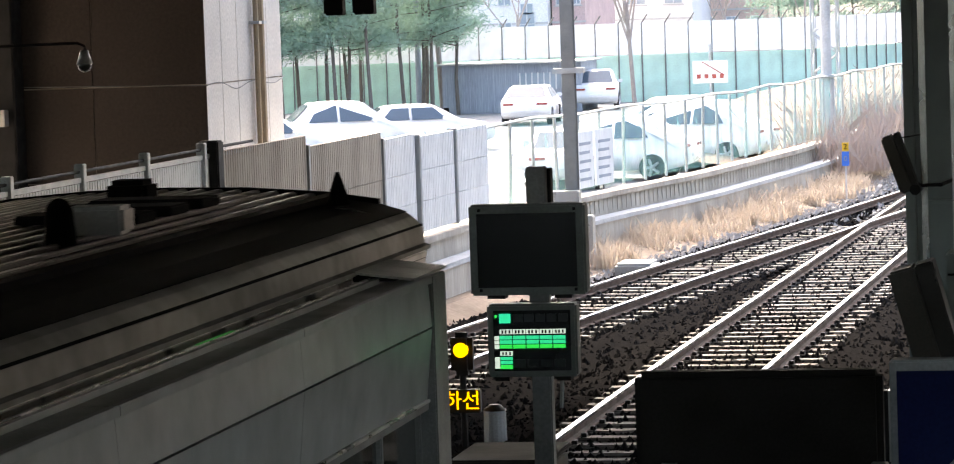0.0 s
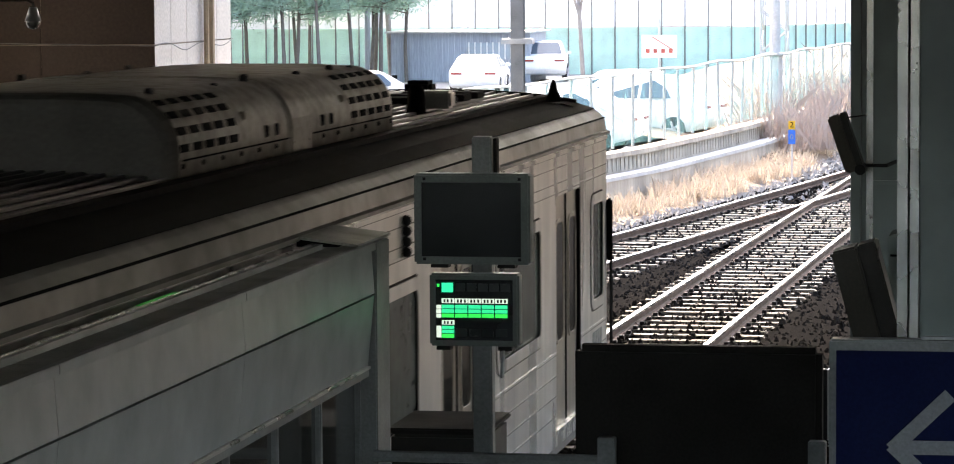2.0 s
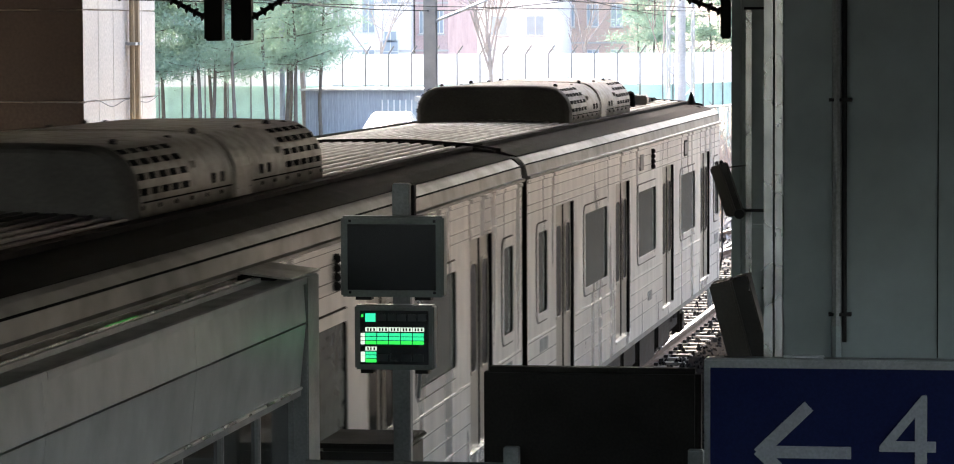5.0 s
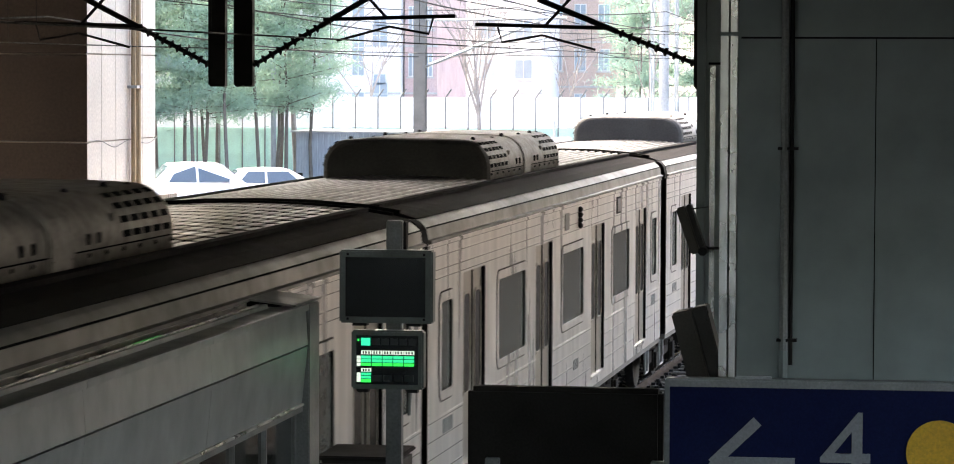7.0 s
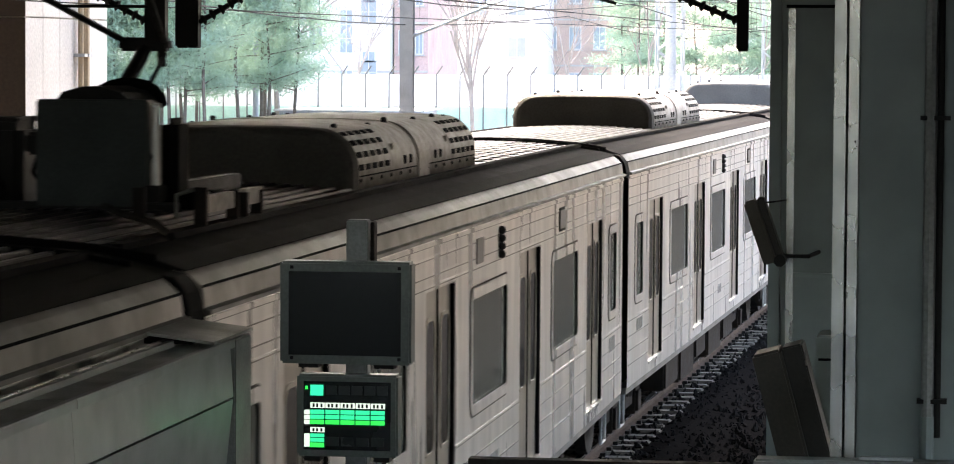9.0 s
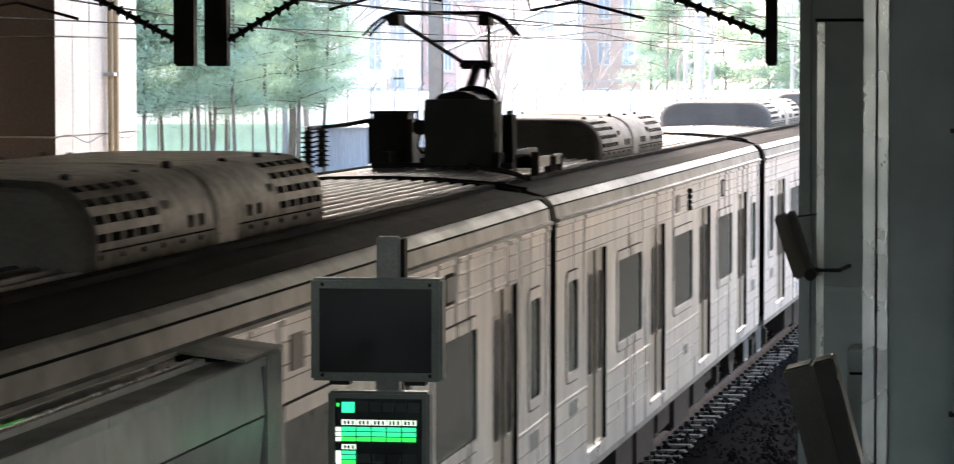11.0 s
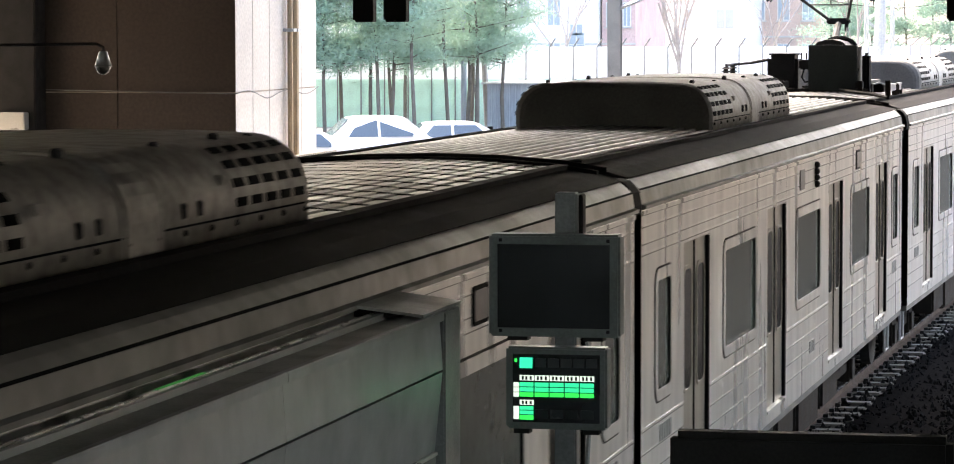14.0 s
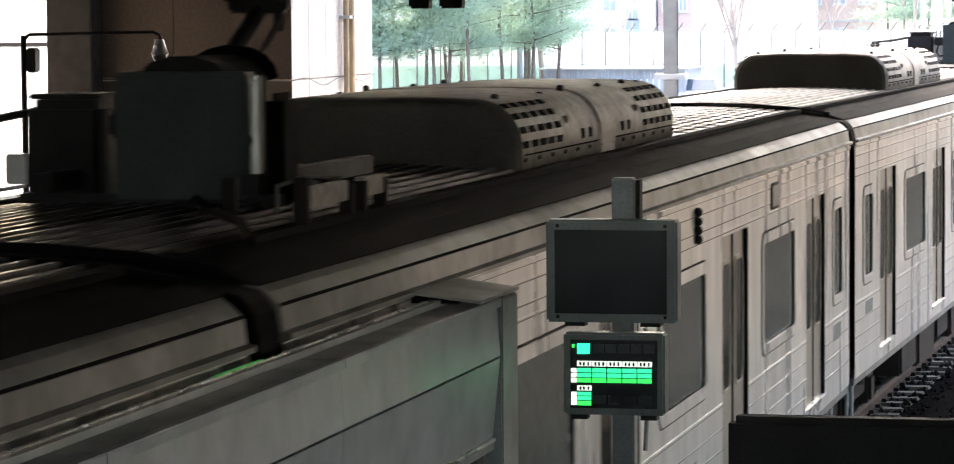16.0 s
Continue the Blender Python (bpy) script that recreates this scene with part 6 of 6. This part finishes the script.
def verge():
    r = random.Random(5)
    bm = bmesh.new()
    rows = []
    for d in np.arange(8, TOTAL + 0.1, 2.0):
        x, y, a = along(d)
        g = track_two(y) - 2.0 if y < 78 else -1.56 + bend(y) - 2.2
        w = max(0.6, g - x - 0.8)
        rows.append([bm.verts.new((x + 0.5 + (w + 0.35) * u, y, z)) for u, z in ((0, -0.2), (0.4, -0.12), (0.8, -0.28), (1.0, -0.43))])
    for a, b in zip(rows, rows[1:]):
        for i in range(3):
            bm.faces.new((a[i], a[i + 1], b[i + 1], b[i]))
    bmesh.ops.recalc_face_normals(bm, faces=bm.faces[:])
    tagged(link("verge", bm, EARTH), "dry earth verge between wall and track", "verge", kind="structure")
    spots = []
    for k in range(170):
        d = r.uniform(17, TOTAL - 2)
        x, y, a = along(d)
        g = track_two(y) - 2.1 if y < 78 else -1.56 + bend(y) - 2.3
        w = max(0.5, g - x - 0.9)
        spots.append((x + 0.6 + w * r.random() ** 1.8, y, -0.24, 90, r.uniform(0.25, 0.6)))
    blades("dry_grass", "clumps of dry straw-coloured grass along the track", spots, DRY_GRASS, 0.08, 0.42, 6, "grass")
    spots = []
    for k in range(260):
        y = r.uniform(84, 135)
        x = -1.56 + bend(y) - 2.6 - r.uniform(0.0, 0.9) * (2 + (y - 84) * 0.10)
        spots.append((x, y, -0.1 + 0.25 * r.random(), 55, 0.6))
    blades("scrub", "reddish brown dry scrub on the bank", spots, SCRUB, 0.4, 1.3, 7, "scrub")
    bank = bmesh.new()
    rows = []
    for y in np.arange(82, 175, 4.0):
        c = -1.56 + bend(min(y, 120)) + (0 if y < 120 else (y - 120) * 0.09)
        k = min(1, (y - 82) / 25)
        rows.append([bank.verts.new((c + u, y, z)) for u, z in ((-9, 0.9 + 0.6 * k), (-5.5, 0.4 + 0.9 * k), (-3.5, 0.0 + 0.4 * k), (-2.3, -0.43))])
    for a, b in zip(rows, rows[1:]):
        for i in range(3):
            bank.faces.new((a[i], a[i + 1], b[i + 1], b[i]))
    bmesh.ops.recalc_face_normals(bank, faces=bank.faces[:])
    tagged(link("bank", bank, EARTH), "low dry earth bank beside the line", "bank", kind="structure")


def apartment(x0, x1, y, h, mat, label, cols, storeys, roof=None, depth=12, skip=()):
    a = thing("apartment_building", label, "building", pose(0, y, 0.5))
    part("wall", cube(x0, x1, 0, depth, -1, h, 0.02), mat, a)
    part("roof", cube(x0 - 0.3, x1 + 0.3, -0.3, depth + 0.3, h + 0.004, h + 0.45, 0.03), roof or WALL_WHITE, a)
    sh = h / storeys
    for i in range(cols):
        if i in skip:
            continue
        cx = x0 + (x1 - x0) * (i + 0.5) / cols
        w = min(1.5, (x1 - x0) / cols * 0.5)
        for j in range(storeys):
            z = j * sh + sh * 0.35
            win = part("window", cube(cx - w / 2, cx + w / 2, -0.06, 0.0 - 0.004, z, z + sh * 0.5), FENCE_WHITE, a)
            for q in (-1, 1):
                part("pane", cube(cx + (0.03 if q > 0 else -w / 2 + 0.06), cx + (w / 2 - 0.06 if q > 0 else -0.03), -0.075, -0.062, z + 0.06, z + sh * 0.5 - 0.06), FAR_GLASS, win)
            part("sill", cube(cx - w / 2 - 0.1, cx + w / 2 + 0.1, -0.14, -0.062, z - 0.1, z - 0.002), CONCRETE_PALE, a)
    for j in range(1, storeys):
        part("string_course", cube(x0 - 0.03, x1 + 0.03, -0.05, -0.004, j * sh - 0.06, j * sh + 0.06), CONCRETE_PALE, a)
    return a


def distance():
    apartment(-62, -43.5, 205, 16, WALL_WHITE, "white rendered apartment block with a blue tiled roof", 6, 5, ROOF_BLUE)
    a = apartment(-42, -31.6, 200, 24, WALL_WHITE, "white rendered apartment block with tall narrow windows", 0, 8)
    for k in range(6):
        for x, z0, z1, w in ((-39.4, 4.3, 6.4, 0.85), (-36.2, 4.3, 6.5, 0.85), (-34.3, 4.1, 6.8, 0.85), (-32.9, 5.9, 7.4, 1.05), (-32.9, 3.5, 4.25, 0.85)):
            z0, z1 = z0 + 3.7 * (k - 1), z1 + 3.7 * (k - 1)
            win = part("window", cube(x - w / 2, x + w / 2, -0.06, -0.004, z0, z1), FENCE_WHITE, a)
            for q in range(max(1, round((z1 - z0) / 0.8))):
                n = max(1, round((z1 - z0) / 0.8))
                h = (z1 - z0 - 0.08) / n
                for sgn in (-1, 1):
                    part("pane", cube(x + (0.03 if sgn > 0 else -w / 2 + 0.06), x + (w / 2 - 0.06 if sgn > 0 else -0.03), -0.075, -0.062, z0 + 0.06 + q * h, z0 + 0.02 + (q + 1) * h), FAR_GLASS, win)
    apartment(-31.5, -29.4, 201, 24, WALL_RED, "red brick apartment wing", 2, 8)
    apartment(-33.8, -26.0, 226, 20, WALL_WHITE, "pale apartment block behind bare trees", 3, 7)
    apartment(-27.1, -21.8, 236, 13.2, WALL_BRICK, "orange brick house with pale window frames", 3, 4)
    apartment(-14, -4, 262, 12, WALL_WHITE, "pale far house beyond the line", 4, 4)
    rnd = random.Random(9)
    for i in range(30):
        pine(-36.0 + i * 0.43 + rnd.uniform(-0.4, 0.4), 127 + rnd.uniform(-4, 9), rnd.uniform(9.0, 12.5), 30 + i)
    for i, (px, py) in enumerate(((-16.2, 190), (-15.0, 187), (-14.0, 192), (-11.6, 188), (-10.6, 192), (-9.0, 187), (-7.8, 191), (-6.6, 188))):
        pine(px, py, rnd.uniform(8.5, 11.0), 80 + i)
    bare_tree(-24.3, 133, 15, 3, 1.1, 0.13)
    bare_tree(-16.9, 137.5, 10.5, 8, 1.0, 0.10)
    for i, (x, y) in enumerate(((-27, 165), (-22, 170), (-18, 176), (-13, 172), (-8, 185))):
        bare_tree(x, y, rnd.uniform(9, 12), 50 + i, 1.0, 0.08)
    hill = bmesh.new()
    rows = []
    for i in range(60):
        x = -420 + i * 14
        hh = 26 + 12 * math.sin(i * 0.37) + 7 * math.sin(i * 0.9 + 1)
        rows.append([hill.verts.new((x, 560, -1)), hill.verts.new((x + 2, 620, hh * 0.6)), hill.verts.new((x, 700, hh))])
    for a, b in zip(rows, rows[1:]):
        for j in range(2):
            hill.faces.new((a[j], b[j], b[j + 1], a[j + 1]))
    bmesh.ops.recalc_face_normals(hill, faces=hill.faces[:])
    tagged(link("hill", hill, SCRUB), "hazy wooded hill on the horizon", "hill", kind="structure")


# ---------------------------------------------------------------- build
ground()
station_shell()
piers()
retaining_wall()
build_train()
screen_doors()
information_display()
platform_boards()
platform_columns()
camera_mast()
departure_signal()
overhead()
line_side()
noise_barrier()
net_fence()
car_park_things()
far_barrier()
distance()
verge()
ballast()
one = railway("track_main", lambda y: -1.56 + bend(y), -30, 160, "running line with polished rails on concrete sleepers")
two = railway("track_second", track_two, -30, 80, "second line slewing across to join the first")
SL, CL = sleeper_mesh(), clip_mesh()
sleepers(one, lambda y: -1.56 + bend(y), 27.0, 118.0, SL, CL)
sleepers(two, track_two, 33.0, 68.0, SL, CL)


def motions():
    for i, c in enumerate(CARS):
        walk(c, [(k * 0.5, car_pose(h - 20 * i)) for k, h in enumerate(HEAD)])


motions()
